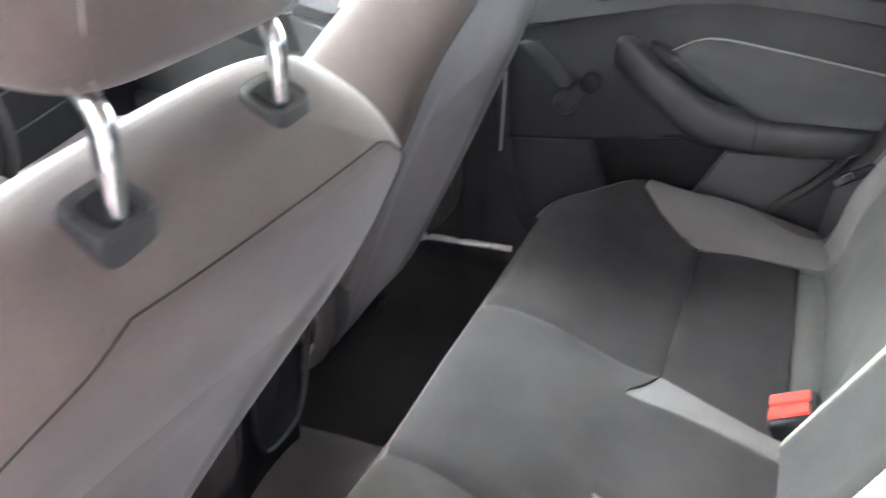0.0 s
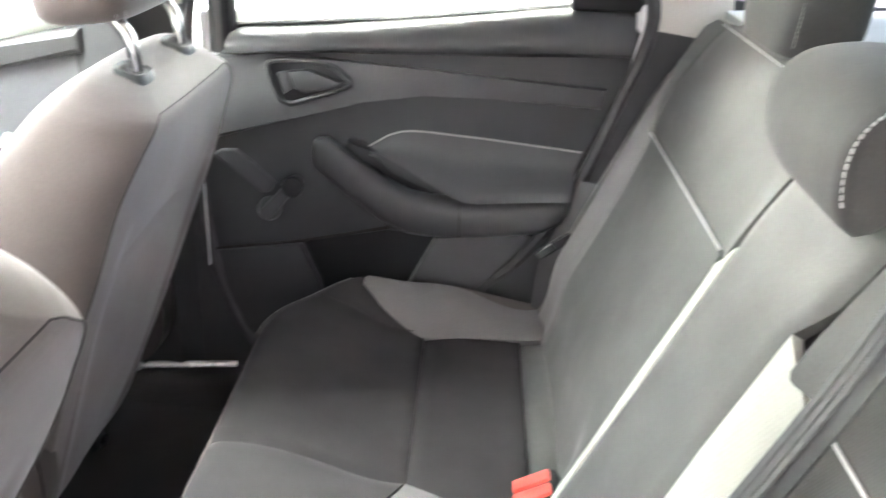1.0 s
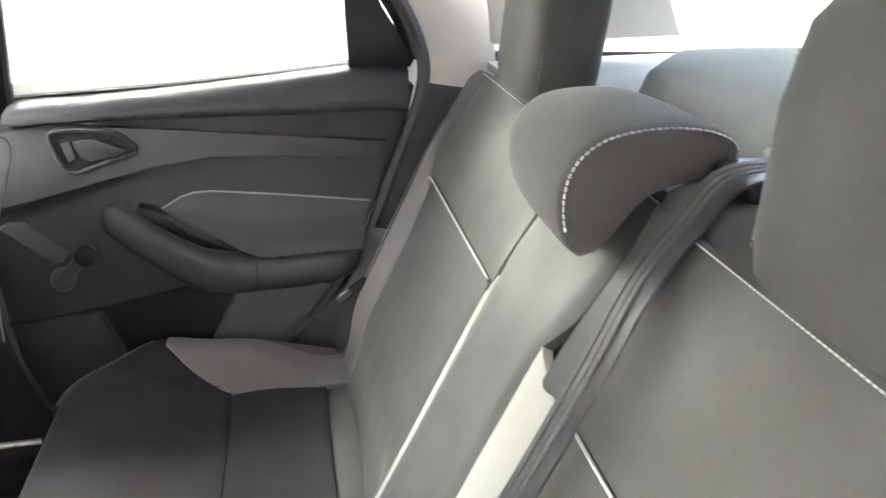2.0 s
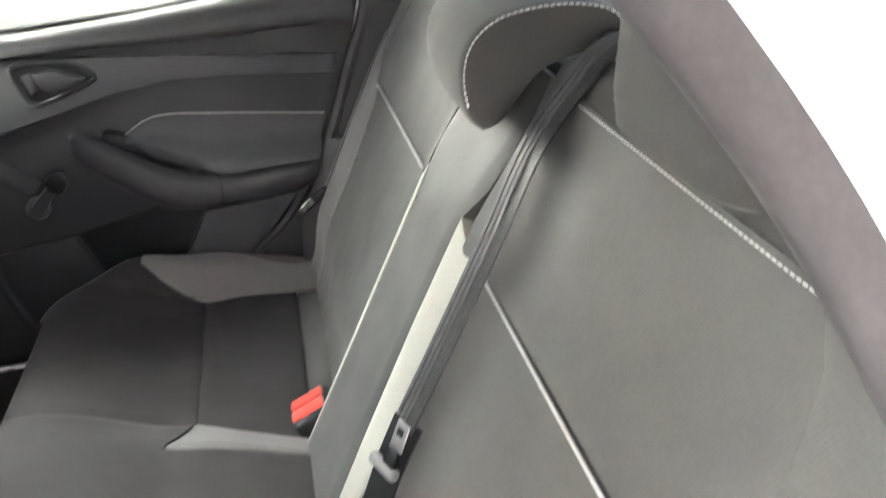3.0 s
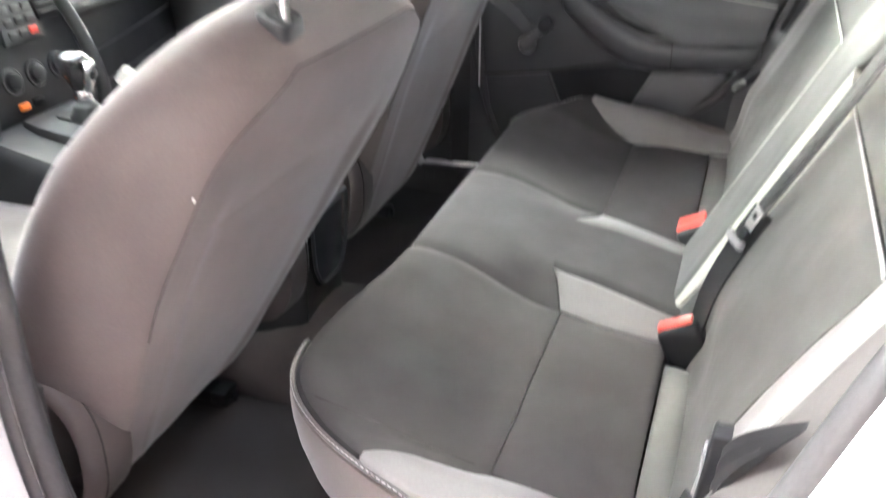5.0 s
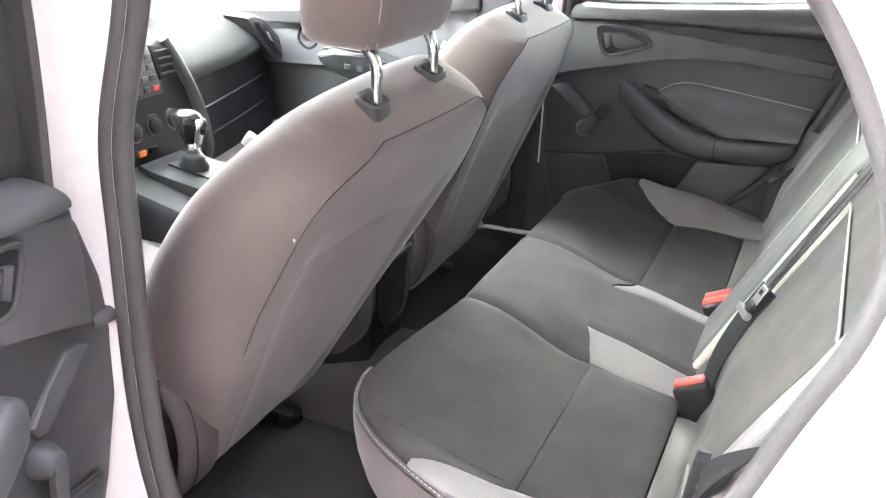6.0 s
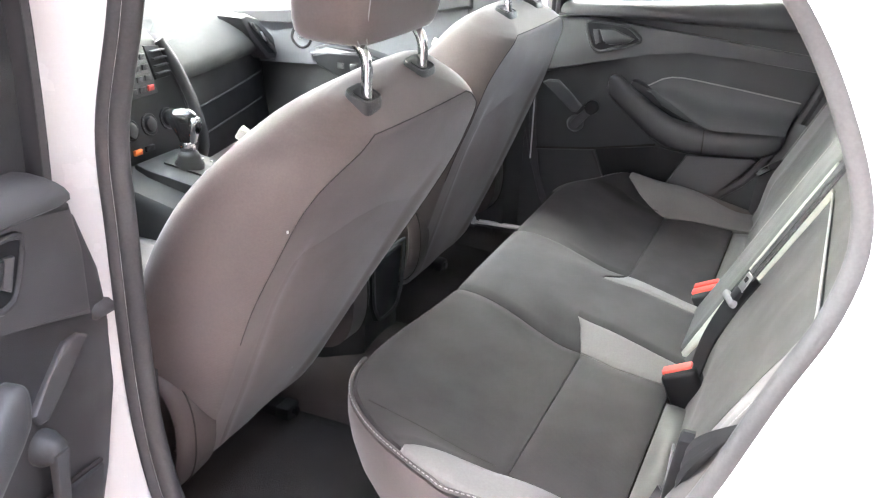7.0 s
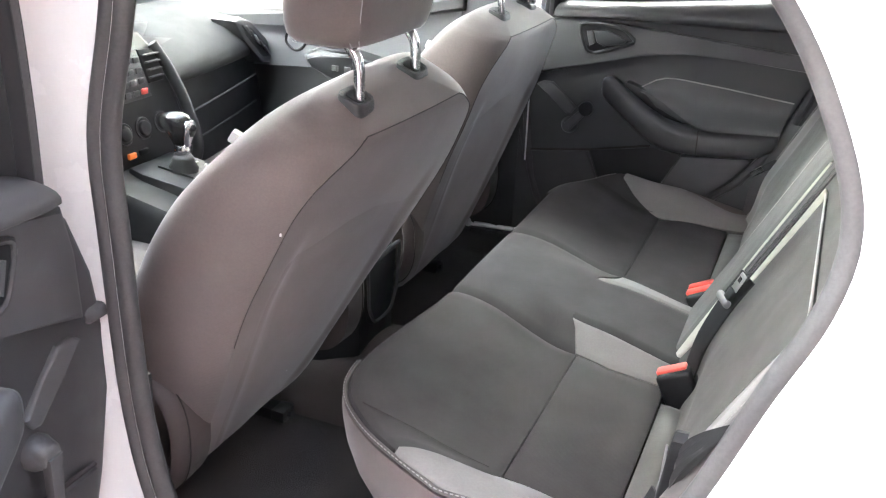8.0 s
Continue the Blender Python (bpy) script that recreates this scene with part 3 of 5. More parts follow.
    part("edge_seal", tube(smooth_line(L([(0.0, 0.655, -0.03), (-0.032, 0.56, -0.03), (-0.032, 0.45, -0.03), (-0.028, 0.36, -0.025), (-0.043, 0.25, -0.025), (-0.046, 0.10, -0.025)]), 30), 0.012, 8), M_RUBBER, door, "black rubber edge seal")
    # lower trim
    part("speaker_cover", P([(0.008, 0.342), (0.148, 0.360), (0.176, 0.296), (0.20, 0.20), (0.19, 0.155), (0.10, 0.15), (0.05, 0.20), (0.018, 0.28)], 0.0, 0.012, 0.005), M_PLASTIC, door, "charcoal speaker cover")
    part("lower_panel", P([(0.325, 0.300), (0.368, 0.386), (0.515, 0.402), (0.525, 0.395), (0.485, 0.342), (0.435, 0.297), (0.38, 0.235), (0.34, 0.20)], 0.0, 0.022, 0.006), M_PLASTIC2, door, "grey lower door panel")
    # The pocket is not hollow: its inner shade is a black plate.
    part("door_pocket", P([(0.152, 0.362), (0.29, 0.39), (0.365, 0.385), (0.322, 0.30), (0.335, 0.2), (0.205, 0.2), (0.18, 0.297)], 0.0, 0.003), M_BLACK, door, "flat black plate for the shade in the door pocket")
    part("trim_line", tube(L([(0.005, 0.343, 0.004), (0.15, 0.364, 0.004), (0.292, 0.395, 0.004)]), 0.003, 6), M_SEAM, door)
    # window
    sash = [(0.022, 0.665), (0.022, 0.78), (0.030, 0.90), (0.058, 1.03), (0.115, 1.075), (0.28, 1.09), (0.42, 1.06), (0.53, 0.985), (0.60, 0.905), (0.65, 0.83), (0.672, 0.765)]
    frame_ = part("window_frame", tube(smooth_line([to(u, v, -0.030) for u, v in sash], 40), 0.020, 10), M_BLACK, door, "black window frame")
    part("frame_seal", tube(smooth_line([to(u, v, -0.016) for u, v in sash], 40), 0.008, 6), M_RUBBER, frame_)
    part("pillar_cover", P([(0.018, 0.675), (0.018, 0.86), (0.050, 1.02), (0.098, 1.05), (0.090, 0.90), (0.088, 0.675)] if name == "door_2" else [(0.018, 0.675), (0.018, 0.86), (0.050, 1.02), (0.066, 1.04), (0.050, 0.90), (0.046, 0.675)], -0.036, -0.022, 0.003), M_PLASTIC, frame_, "satin charcoal pillar cover")
    part("corner_filler", P([(0.561, 0.752), (0.556, 0.845), (0.552, 0.955), (0.58, 0.93), (0.612, 0.843), (0.668, 0.768), (0.66, 0.752)], -0.04, -0.008, 0.004), M_BLACK, frame_, "black quarter filler panel")
    part("sill_seal", tube(L([(0.03, 0.703, -0.038), (0.284, 0.722, -0.038), (0.56, 0.752, -0.038)]), 0.005, 6), M_RUBBER, frame_)
    gl = part("window_pane", P([(0.02, 0.70), (0.03, 0.86), (0.065, 1.02), (0.13, 1.065), (0.28, 1.08), (0.41, 1.05), (0.52, 0.975), (0.555, 0.94), (0.562, 0.75)], -0.034, -0.030), M_GLASS, door, "clear tinted window glass")
    gl.visible_shadow = False
    return door


rear_door("door_1", far_map, "closed rear passenger door with grey moulded trim and crank", 0.144, 0.474)
rear_door("door_2", near_map, "wide open rear door with charcoal trim and crank window", 0.100, 0.345)


def front_door(name, side):
    to = lambda u, v, w: Vector((side * (0.70 - w), u, v))
    door = thing(name, (side * 0.70, 0.9, 0.14), "closed front door with grey trim and an armrest", "door", kind="structure")
    P = lambda outline, w0, w1, bevel=0.0, seg=2: prism(outline, to, w0, w1, bevel, seg)
    part("door_panel", P([(0.46, 0.70), (0.48, 0.45), (0.49, 0.22), (0.55, 0.12), (0.9, 0.10), (1.26, 0.12), (1.35, 0.3), (1.37, 0.50), (1.36, 0.565), (0.9, 0.612), (0.7, 0.645)], -0.05, 0.0, 0.01), M_PLASTIC, door, "charcoal lower door trim")
    part("upper_trim", P([(0.46, 0.69), (0.465, 0.53), (0.70, 0.50), (0.90, 0.47), (1.30, 0.44), (1.36, 0.56), (0.9, 0.605), (0.7, 0.638)], 0.0, 0.008, 0.004), M_DOORGREY, door, "cool grey upper door trim")
    part("door_skin", P([(0.42, 0.74), (0.44, 0.45), (0.45, 0.05), (1.4, 0.05), (1.45, 0.4), (1.42, 0.58), (0.9, 0.635)], -0.155, -0.055), M_PAINT, door, "white painted outer skin")
    part("top_rail", P([(0.46, 0.70), (0.7, 0.645), (0.9, 0.612), (1.36, 0.565), (1.36, 0.535), (0.9, 0.578), (0.7, 0.61), (0.46, 0.66)], 0.0, 0.022, 0.01, 3), M_PLASTIC2, door)
    arm = part("armrest", P([(0.50, 0.49), (0.62, 0.505), (0.74, 0.53), (0.83, 0.535), (0.88, 0.515), (0.87, 0.49), (0.80, 0.462), (0.70, 0.44), (0.50, 0.42)], 0.0, 0.075, 0.018, 3), M_PLASTIC, door, "charcoal armrest")
    part("switch_plate", P([(0.66, 0.520), (0.74, 0.524), (0.82, 0.522), (0.862, 0.508), (0.85, 0.488), (0.79, 0.466), (0.70, 0.450), (0.64, 0.455)], 0.075, 0.079, 0.003), M_BLACK, arm, "black window switch plate")
    part("armrest_top", P([(0.60, 0.508), (0.74, 0.5335), (0.83, 0.5385), (0.868, 0.526), (0.74, 0.520)], 0.014, 0.066, 0.003), M_BLACK, arm, "black armrest top")
    for k in range(2):
        part("window_switch", box(to(0.745 + 0.035 * k, 0.494, 0.081), (0.006, 0.018, 0.014), 0.002), M_PLASTIC, arm)
    ring = smooth_line([to(u, v, 0.004) for u, v in ((0.905, 0.55), (0.925, 0.575), (0.955, 0.56), (0.965, 0.53), (0.94, 0.51), (0.915, 0.52))], 32, True)
    bez = part("handle_bezel", tube(ring, 0.006, 8, True), M_BLACK, door, "black oval handle surround")
    part("release_lever", P([(0.925, 0.555), (0.95, 0.55), (0.95, 0.53), (0.93, 0.525)], 0.0, 0.008, 0.003), M_STEEL, bez, "bright release lever")
    part("door_pocket", P([(0.55, 0.30), (1.2, 0.30), (1.22, 0.16), (0.58, 0.16)], 0.0, 0.03, 0.012), M_PLASTIC, door)
    sash = [(0.455, 0.70), (0.46, 0.85), (0.43, 1.0), (0.47, 1.085), (0.62, 1.10), (0.82, 1.07), (1.05, 0.92), (1.36, 0.62)]
    part("window_frame", tube(smooth_line([to(u, v, -0.02) for u, v in sash], 36), 0.02, 8), M_PLASTIC, door)
    gl = part("window_pane", P([(0.465, 0.69), (0.47, 0.85), (0.445, 0.99), (0.48, 1.07), (0.62, 1.09), (0.81, 1.06), (1.04, 0.91), (1.36, 0.58), (0.9, 0.61), (0.7, 0.64)], -0.034, -0.030), M_GLASS, door, "clear tinted window glass")
    gl.visible_shadow = False
    return door


front_door("door_3", 1)
front_door("door_4", -1)

for side, word in ((-1, "left"), (1, "right")):
    pin = 0.668 if side > 0 else 0.698
    sill = thing("sill_" + word, (side * 0.69, 0.4, 0.03), "dark plastic door sill trim", "sill", kind="structure")
    part("sill_trim", box((side * 0.685, 0.5, 0.055), (0.075, 1.6, 0.13), 0.02, 3), M_CARPET, sill)
    part("sill_strip", tube([(side * 0.655, 0.425, 0.134), (side * 0.664, 0.38, 0.134), (side * 0.676, 0.32, 0.131), (side * 0.690, 0.25, 0.128)], 0.0062, 8), M_ZINC, sill, "worn bright metal strip")
    part("strip_clip", box((side * 0.658, 0.412, 0.136), (0.016, 0.012, 0.020), 0.004), M_ZINC, sill)
    solo("pillar_base", loft([[(side * x, y, z) for x, y in ((0.70, 0.31), (pin, 0.34), (pin, 0.42), (0.70, 0.46), (0.725, 0.46), (0.725, 0.31))] for z in (0.10, 0.2, 0.30, 0.42)]),
         M_PLASTIC, "charcoal plastic trim at the foot of the pillar", "trim", "structure")

# latch plate on the near rear jamb
striker = thing("door_striker", (-0.75, -0.42, 0.58), "worn bright door latch striker on the white jamb", "striker")
to_c = lambda u, v, w: Vector((-0.786 - w, -0.405 - u, 0.585 + v))
part("striker_plate", prism([(-0.016, -0.03), (0.02, -0.03), (0.024, 0.025), (-0.012, 0.03)], to_c, 0.0, 0.004, 0.002), M_ZINC, striker)
part("striker_loop", tube(smooth_line([to_c(-0.008, 0.018, 0.003), to_c(-0.008, 0.016, 0.028), to_c(0.012, -0.004, 0.030), to_c(0.014, -0.012, 0.003)], 14), 0.005, 8), M_ZINC, striker)
for v in (0.02, -0.02):
    part("striker_bolt", loft([[to_c(0.008 + r * math.cos(a), v + r * math.sin(a), w) for a in (math.tau * k / 6 for k in range(6))] for r, w in ((0.006, 0.003), (0.006, 0.008))]), M_ZINC, striker)
stop = solo("door_stop", loft([[Vector((-0.764 - d, 0.335, 0.520)) + Vector((0, r * math.cos(a), r * math.sin(a))) for a in (math.tau * k / 10 for k in range(10))] for r, d in ((0.010, -0.02), (0.010, 0.004), (0.006, 0.010))]),
            M_RUBBER, "small black rubber stop on the white door jamb", "door stop")


# ---- rear bench ----
def dashed(line, half, pitch, length):
    """A row of short thread stitches along a line, as one mesh."""
    bm, path, run = bmesh.new(), [Vector(p) for p in line], 0.0
    total = sum((b - a).length for a, b in zip(path, path[1:]))
    pts = resample(path, int(total / pitch) + 1)
    for a, b in zip(pts, pts[1:]):
        t = (b - a).normalized()
        u = t.cross(Vector((0.31, 0.2, 0.93))).normalized()
        w = t.cross(u)
        ends = []
        for p, k in ((a, 0.5), (a + t * length * 0.2, 1.0), (a + t * length * 0.8, 1.0), (a + t * length, 0.5)):
            ends.append([bm.verts.new(p + (u * x + w * y) * half * k) for x, y in ((1, 0), (0, 1), (-1, 0), (0, -1))])
        for p, q in zip(ends, ends[1:]):
            for i in range(4):
                bm.faces.new((p[i], p[(i + 1) % 4], q[(i + 1) % 4], q[i]))
        bm.faces.new(ends[0][::-1])
        bm.faces.new(ends[-1])
    return bm


bench = thing("rear_bench", (0, -0.1, 0.05), "charcoal cloth rear bench seat with light grey side panels", "car seat")


def bench_front(x):
    """How far forward the cushion reaches there; a little further on the driver's side."""
    return 0.150 + 0.027 * smooth(0.12, 0.42, -x) - 0.172 * max((abs(x) - 0.38) / 0.24, 0.0) ** 3.2


def cushion_at(x, y):
    ax = abs(x)
    yf = bench_front(x)
    z = 0.286 + 0.056 * smooth(-0.08, 0.125, y) - 0.014 * smooth(-0.10, -0.27, y)
    f = smooth(-0.07, 0.10, y)
    z += 0.021 * (1 - smooth(0.078 - 0.050 * f, 0.176 + 0.06 * f, abs(x + 0.042 * smooth(-0.05, -0.27, y)))) * (1 - 0.9 * smooth(-0.02, 0.13, y)) * (1 - 0.35 * smooth(-0.06, -0.26, y))
    z += 0.044 * smooth(0.52, 0.60, ax) * (1 - (smooth(0.0, 0.16, y) if x > 0 else smooth(-0.07, 0.12, y))) * (1 - 0.7 * smooth(-0.05, -0.25, y))
    r = 0.022
    d = yf - y
    if d < r:
        z -= 1.0 * (r - math.sqrt(max(r * r - (r - d) ** 2, 0)))
    return Vector((x, y, z))


def cushion(x, y):
    n = normal_of(cushion_at, x, min(y, bench_front(x) - 0.006))
    return cushion_at(x, y), (n if n.z > 0 else -n)


def front_x(ax, s):
    return (ax, bench_front(s * ax) - 0.001)


for s in (-1, 1):
    INNER = [front_x(0.150, s), (0.155, 0.08), (0.163, 0.0), (0.168, -0.0815)]
    GREY = [front_x(0.603, s), (0.580, 0.018), (0.558, -0.014), (0.542, -0.048), (0.526, -0.0812)]
    fr = [front_x(0.150 + 0.4525 * k / 16, s) for k in range(17)]
    part("front_panel", patch(cushion, mirrored([INNER[3], GREY[4]], s), mirrored(fr, s), mirrored(INNER[::-1], s), mirrored(GREY[::-1], s), 38, 28), M_DARK, bench)
    inn = [(0.190, -0.228), (0.188, -0.14), (0.170, -0.083)] if s < 0 else [(0.108, -0.228), (0.136, -0.14), (0.170, -0.083)]
    part("rear_panel", patch(cushion, mirrored([inn[0], (0.545, -0.228)], s), mirrored([(0.170, -0.0822), (0.522, -0.0822)], s),
                             mirrored(inn, s), mirrored([(0.545, -0.228), (0.534, -0.14), (0.522, -0.083)], s), 24, 14), M_DARK, bench)
    ri = 0.235 if s < 0 else 0.180
    part("rear_roll", patch(cushion, mirrored([(ri, -0.280), (0.555, -0.280)], s), mirrored([(ri - 0.01, -0.231), (0.545, -0.231)], s),
                            mirrored([(ri, -0.280), (ri - 0.01, -0.231)], s), mirrored([(0.555, -0.280), (0.545, -0.231)], s), 30, 10, puff=0.009, edge=0.024, dome=0.012), M_ROLL, bench)
    ou = [front_x(0.6045 + 0.0335 * k / 8, s) for k in range(9)] + [(0.648, -0.12), (0.655, -0.28)]
    part("side_panel", patch(cushion, mirrored([(0.56, -0.28), (0.655, -0.28)], s), mirrored([GREY[0], front_x(0.6045, s)], s),
                             mirrored([(0.56, -0.28), (0.545, -0.20), (0.532, -0.13), (0.526, -0.080), (0.542, -0.048), (0.558, -0.014), (0.580, 0.018), GREY[0]], s), mirrored(ou[::-1], s), 16, 26, puff=0.004, edge=0.010, skirt=0.022), M_LIGHT, bench, "light grey cloth side panel")
    wi, wo = ([(0.144, -0.265), (0.116, -0.15)], [(0.188, -0.265), (0.189, -0.20), (0.186, -0.14)]) if s < 0 else ([(0.060, -0.265), (0.074, -0.15)], [(0.102, -0.265), (0.114, -0.20), (0.134, -0.14)])
    part("wedge_panel", patch(cushion, mirrored([wi[0], wo[0]], s), mirrored([(0.088, -0.050), (0.112, -0.064), (0.167, -0.081)], s),
                              mirrored(wi + [(0.088, -0.050)], s), mirrored(wo + [(0.167, -0.081)], s), 12, 18, puff=0.003, edge=0.008), M_LIGHT, bench, "light grey cloth wedge")
mid_lo = [(-0.167, -0.079), (-0.112, -0.062), (-0.088, -0.050), (0.088, -0.050), (0.112, -0.062), (0.167, -0.079)]
part("middle_front_panel", patch(cushion, mid_lo, [front_x(-0.15 + 0.3 * k / 8, 1) for k in range(9)], [(-0.168, -0.080), (-0.163, 0.0), (-0.155, 0.08), front_x(-0.150, 1)], [(0.168, -0.080), (0.163, 0.0), (0.155, 0.08), front_x(0.150, 1)], 26, 24, puff=0.004, joined="lo"), M_DARK, bench)
part("middle_rear_panel", patch(cushion, [(-0.142, -0.265), (0.058, -0.265)], [(-0.087, -0.050), (0.087, -0.050)],
                                [(-0.142, -0.265), (-0.114, -0.15), (-0.087, -0.050)], [(0.058, -0.265), (0.072, -0.15), (0.087, -0.050)], 20, 18, puff=0.004, joined="hi"), M_DARK, bench)
# the valance under the cushion's edge
rim = []
for s in (1, -1):
    half = [(0.655, -0.28), (0.648, -0.12)] + [front_x(0.638 - 0.008 * k, s) for k in range(30)] + [front_x(0.395 - 0.04 * k, s) for k in range(10)]
    half = mirrored(half, s)
    rim = rim + (half if s == 1 else half[::-1])
rim3 = resample([cushion(x, y)[0] for x, y in rim], 140)
rings = []
for out, down in ((-0.030, 0.012), (-0.010, 0.004), (0.0, 0.003), (0.002, 0.010), (0.001, 0.03), (-0.004, 0.06), (-0.016, 0.10), (-0.045, 0.16), (-0.10, 0.24)):
    row = []
    for i, p in enumerate(rim3):
        a, b = rim3[max(i - 1, 0)], rim3[min(i + 1, len(rim3) - 1)]
        t = (b - a).xy.normalized()
        nrm = Vector((-t.y, t.x, 0))
        if nrm.dot(Vector((p.x, p.y + 0.2, 0))) < 0:
            nrm = -nrm
        row.append(p + nrm * out - Vector((0, 0, down)))
    rings.append(row)
part("cushion_valance", loft(rings, closed=False), M_BACK, bench, "brown-grey cloth valance", 70)
for s in (-1, 1):
    line = [cushion(s * x, y)[0] + Vector((-s * 0.0015, -0.0015, 0.0050)) for x, y in ([(0.655, -0.26), (0.648, -0.12)] if s < 0 else []) + [front_x(0.638 - 0.008 * k, s) for k in range(0 if s < 0 else 6, 28)]]
    part("cushion_piping", tube(smooth_line(line, 60), 0.0034, 8), M_FLANK, bench, "grey piping")
    seam = smooth_line([cushion(s * x, y)[0] + Vector((0, 0, 0.0062)) for x, y in ((0.540, bench_front(s * 0.540) - 0.022), (0.537, 0.035), (0.532, 0.0), (0.528, -0.035), (0.528, -0.066))], 24)
    part("corner_seam", tube(seam, 0.0007, 5), M_SEAM, bench)
    part("piping_stitch", dashed([p + Vector((s * 0.0018, 0.0018, 0.0026)) for p in smooth_line(line, 90)], 0.0009, 0.0075, 0.005), M_THREAD, bench, "pale stitching")


# backrest
def back_at(x, z):
    ax = abs(x)
    y = -0.1017 - 0.49 * z
    y += 0.020 * (1 - smooth(0.08, 0.15, ax)) * (1 - smooth(0.62, 0.74, z))
    y += 0.010 * smooth(0.575, 0.62, ax) * (1 - smooth(0.62, 0.76, z))
    y -= 0.06 * smooth(0.655, 0.73, ax)
    y -= 0.026 * (1 - smooth(0.285, 0.40, z)) * smooth(0.13, 0.20, ax)
    return Vector((x, y, z))


def backrest(x, z):
    n = normal_of(back_at, x, z)
    return back_at(x, z), (n if n.y > 0 else -n)


B_IN = [(0.545, 0.26), (0.545, 0.40), (0.545, 0.46), (0.554, 0.52), (0.572, 0.58), (0.584, 0.602)]
for s in (-1, 1):
    part("lower_back_panel", patch(backrest, mirrored([(0.112, 0.26), (0.545, 0.26)], s), mirrored([(0.150, 0.598), (0.584, 0.602)], s),
                                   mirrored([(0.112, 0.26), (0.124, 0.34), (0.138, 0.44), (0.150, 0.598)], s), mirrored(B_IN, s), 28, 28, puff=0.002, edge=0.008), M_SIDE, bench)
    part("upper_back_panel", patch(backrest, mirrored([(0.110, 0.604), (0.150, 0.604), (0.585, 0.606)], s), mirrored([(0.110, 0.765), (0.555, 0.765)], s),
                                   mirrored([(0.110, 0.604), (0.110, 0.765)], s), mirrored([(0.585, 0.606), (0.60, 0.64), (0.60, 0.69), (0.585, 0.735), (0.555, 0.765)], s), 30, 20, puff=0.0012, edge=0.005), M_SIDE, bench)
    part("side_back_panel", patch(backrest, mirrored([(0.548, 0.26), (0.622, 0.26)], s), mirrored([(0.588, 0.606), (0.620, 0.648), (0.656, 0.682)], s),
                                  mirrored([(0.548, 0.26), (0.548, 0.40), (0.548, 0.46), (0.557, 0.52), (0.575, 0.58), (0.588, 0.606)], s),
                                  mirrored([(0.622, 0.26), (0.630, 0.40), (0.633, 0.46), (0.645, 0.55), (0.655, 0.62), (0.656, 0.682)], s), 12, 26), M_LIGHT, bench, "light grey cloth bolster")
    part("shoulder_panel", patch(backrest, mirrored([(0.5865, 0.608), (0.621, 0.651), (0.666, 0.693)], s), mirrored([(0.5555, 0.765), (0.62, 0.762)], s),
                                 mirrored([(0.5865, 0.608), (0.6005, 0.64), (0.6005, 0.69), (0.5855, 0.735), (0.5555, 0.765)], s),
                                 mirrored([(0.666, 0.693), (0.672, 0.715), (0.66, 0.745), (0.62, 0.762)], s), 12, 18, puff=0.001, edge=0.004), M_SIDE, bench)
    part("flank_panel", patch(backrest, mirrored([(0.624, 0.26), (0.74, 0.26)], s), mirrored([(0.659, 0.683), (0.674, 0.715), (0.74, 0.74)], s),
                              mirrored([(0.624, 0.26), (0.632, 0.40), (0.635, 0.46), (0.647, 0.55), (0.657, 0.62), (0.659, 0.683)], s), mirrored([(0.74, 0.26), (0.74, 0.74)], s), 8, 24), M_FLANK, bench, "olive-grey cloth flank")
    part("bolster_stitch", dashed(smooth_line([back_at(s * x, z) + Vector((0, 0.0012, 0.0004)) for x, z in ((0.637, 0.40), (0.640, 0.46), (0.652, 0.55), (0.662, 0.62), (0.664, 0.675))], 50), 0.0006, 0.005, 0.0042), M_THREAD, bench, "pale stitched seam")
    part("back_stripe", patch(backrest, mirrored([(0.098, 0.27), (0.108, 0.27)], s), mirrored([(0.088, 0.632), (0.147, 0.59)], s),
                              mirrored([(0.098, 0.27), (0.090, 0.40), (0.086, 0.52), (0.088, 0.632)], s), mirrored([(0.108, 0.27), (0.121, 0.34), (0.135, 0.44), (0.147, 0.59)], s), 8, 26, puff=0.002, edge=0.006), M_STRIPE, bench, "pale green-grey cloth stripe")
    part("back_piping", tube([backrest(s * (0.150 + 0.434 * k / 20), 0.6025)[0] + Vector((0, 0.0014, 0.0006)) for k in range(21)], 0.0016, 8), M_PIPE, bench, "pale piping across the backrest")
    part("top_roll", loft([[Vector((s * (0.11 + 0.47 * k / 16), back_at(s * (0.11 + 0.47 * k / 16), 0.765).y + dy, 0.765 + dz - 0.02 * smooth(0.4, 0.58, 0.11 + 0.47 * k / 16)))
                            for k in range(17)] for dy, dz in ((-0.002, -0.004), (-0.012, 0.012), (-0.04, 0.022), (-0.09, 0.022), (-0.13, 0.0), (-0.13, -0.1))], closed=False), M_SIDE, bench, "", 70)
    part("top_stitch", dashed([back_at(s * (0.15 + 0.43 * k / 40), 0.761) + Vector((0, 0.0012, 0.0006)) for k in range(41)], 0.0010, 0.006, 0.0042), M_PIPE, bench, "pale stitched seam")
part("middle_back_panel", patch(backrest, [(-0.096, 0.26), (0.096, 0.26)], [(-0.105, 0.765), (0.105, 0.765)],
                                [(-0.096, 0.26), (-0.088, 0.40), (-0.084, 0.52), (-0.086, 0.63), (-0.105, 0.66), (-0.105, 0.765)],
                                [(0.096, 0.26), (0.088, 0.40), (0.084, 0.52), (0.086, 0.63), (0.105, 0.66), (0.105, 0.765)], 16, 30, puff=0.003), M_SIDE, bench)
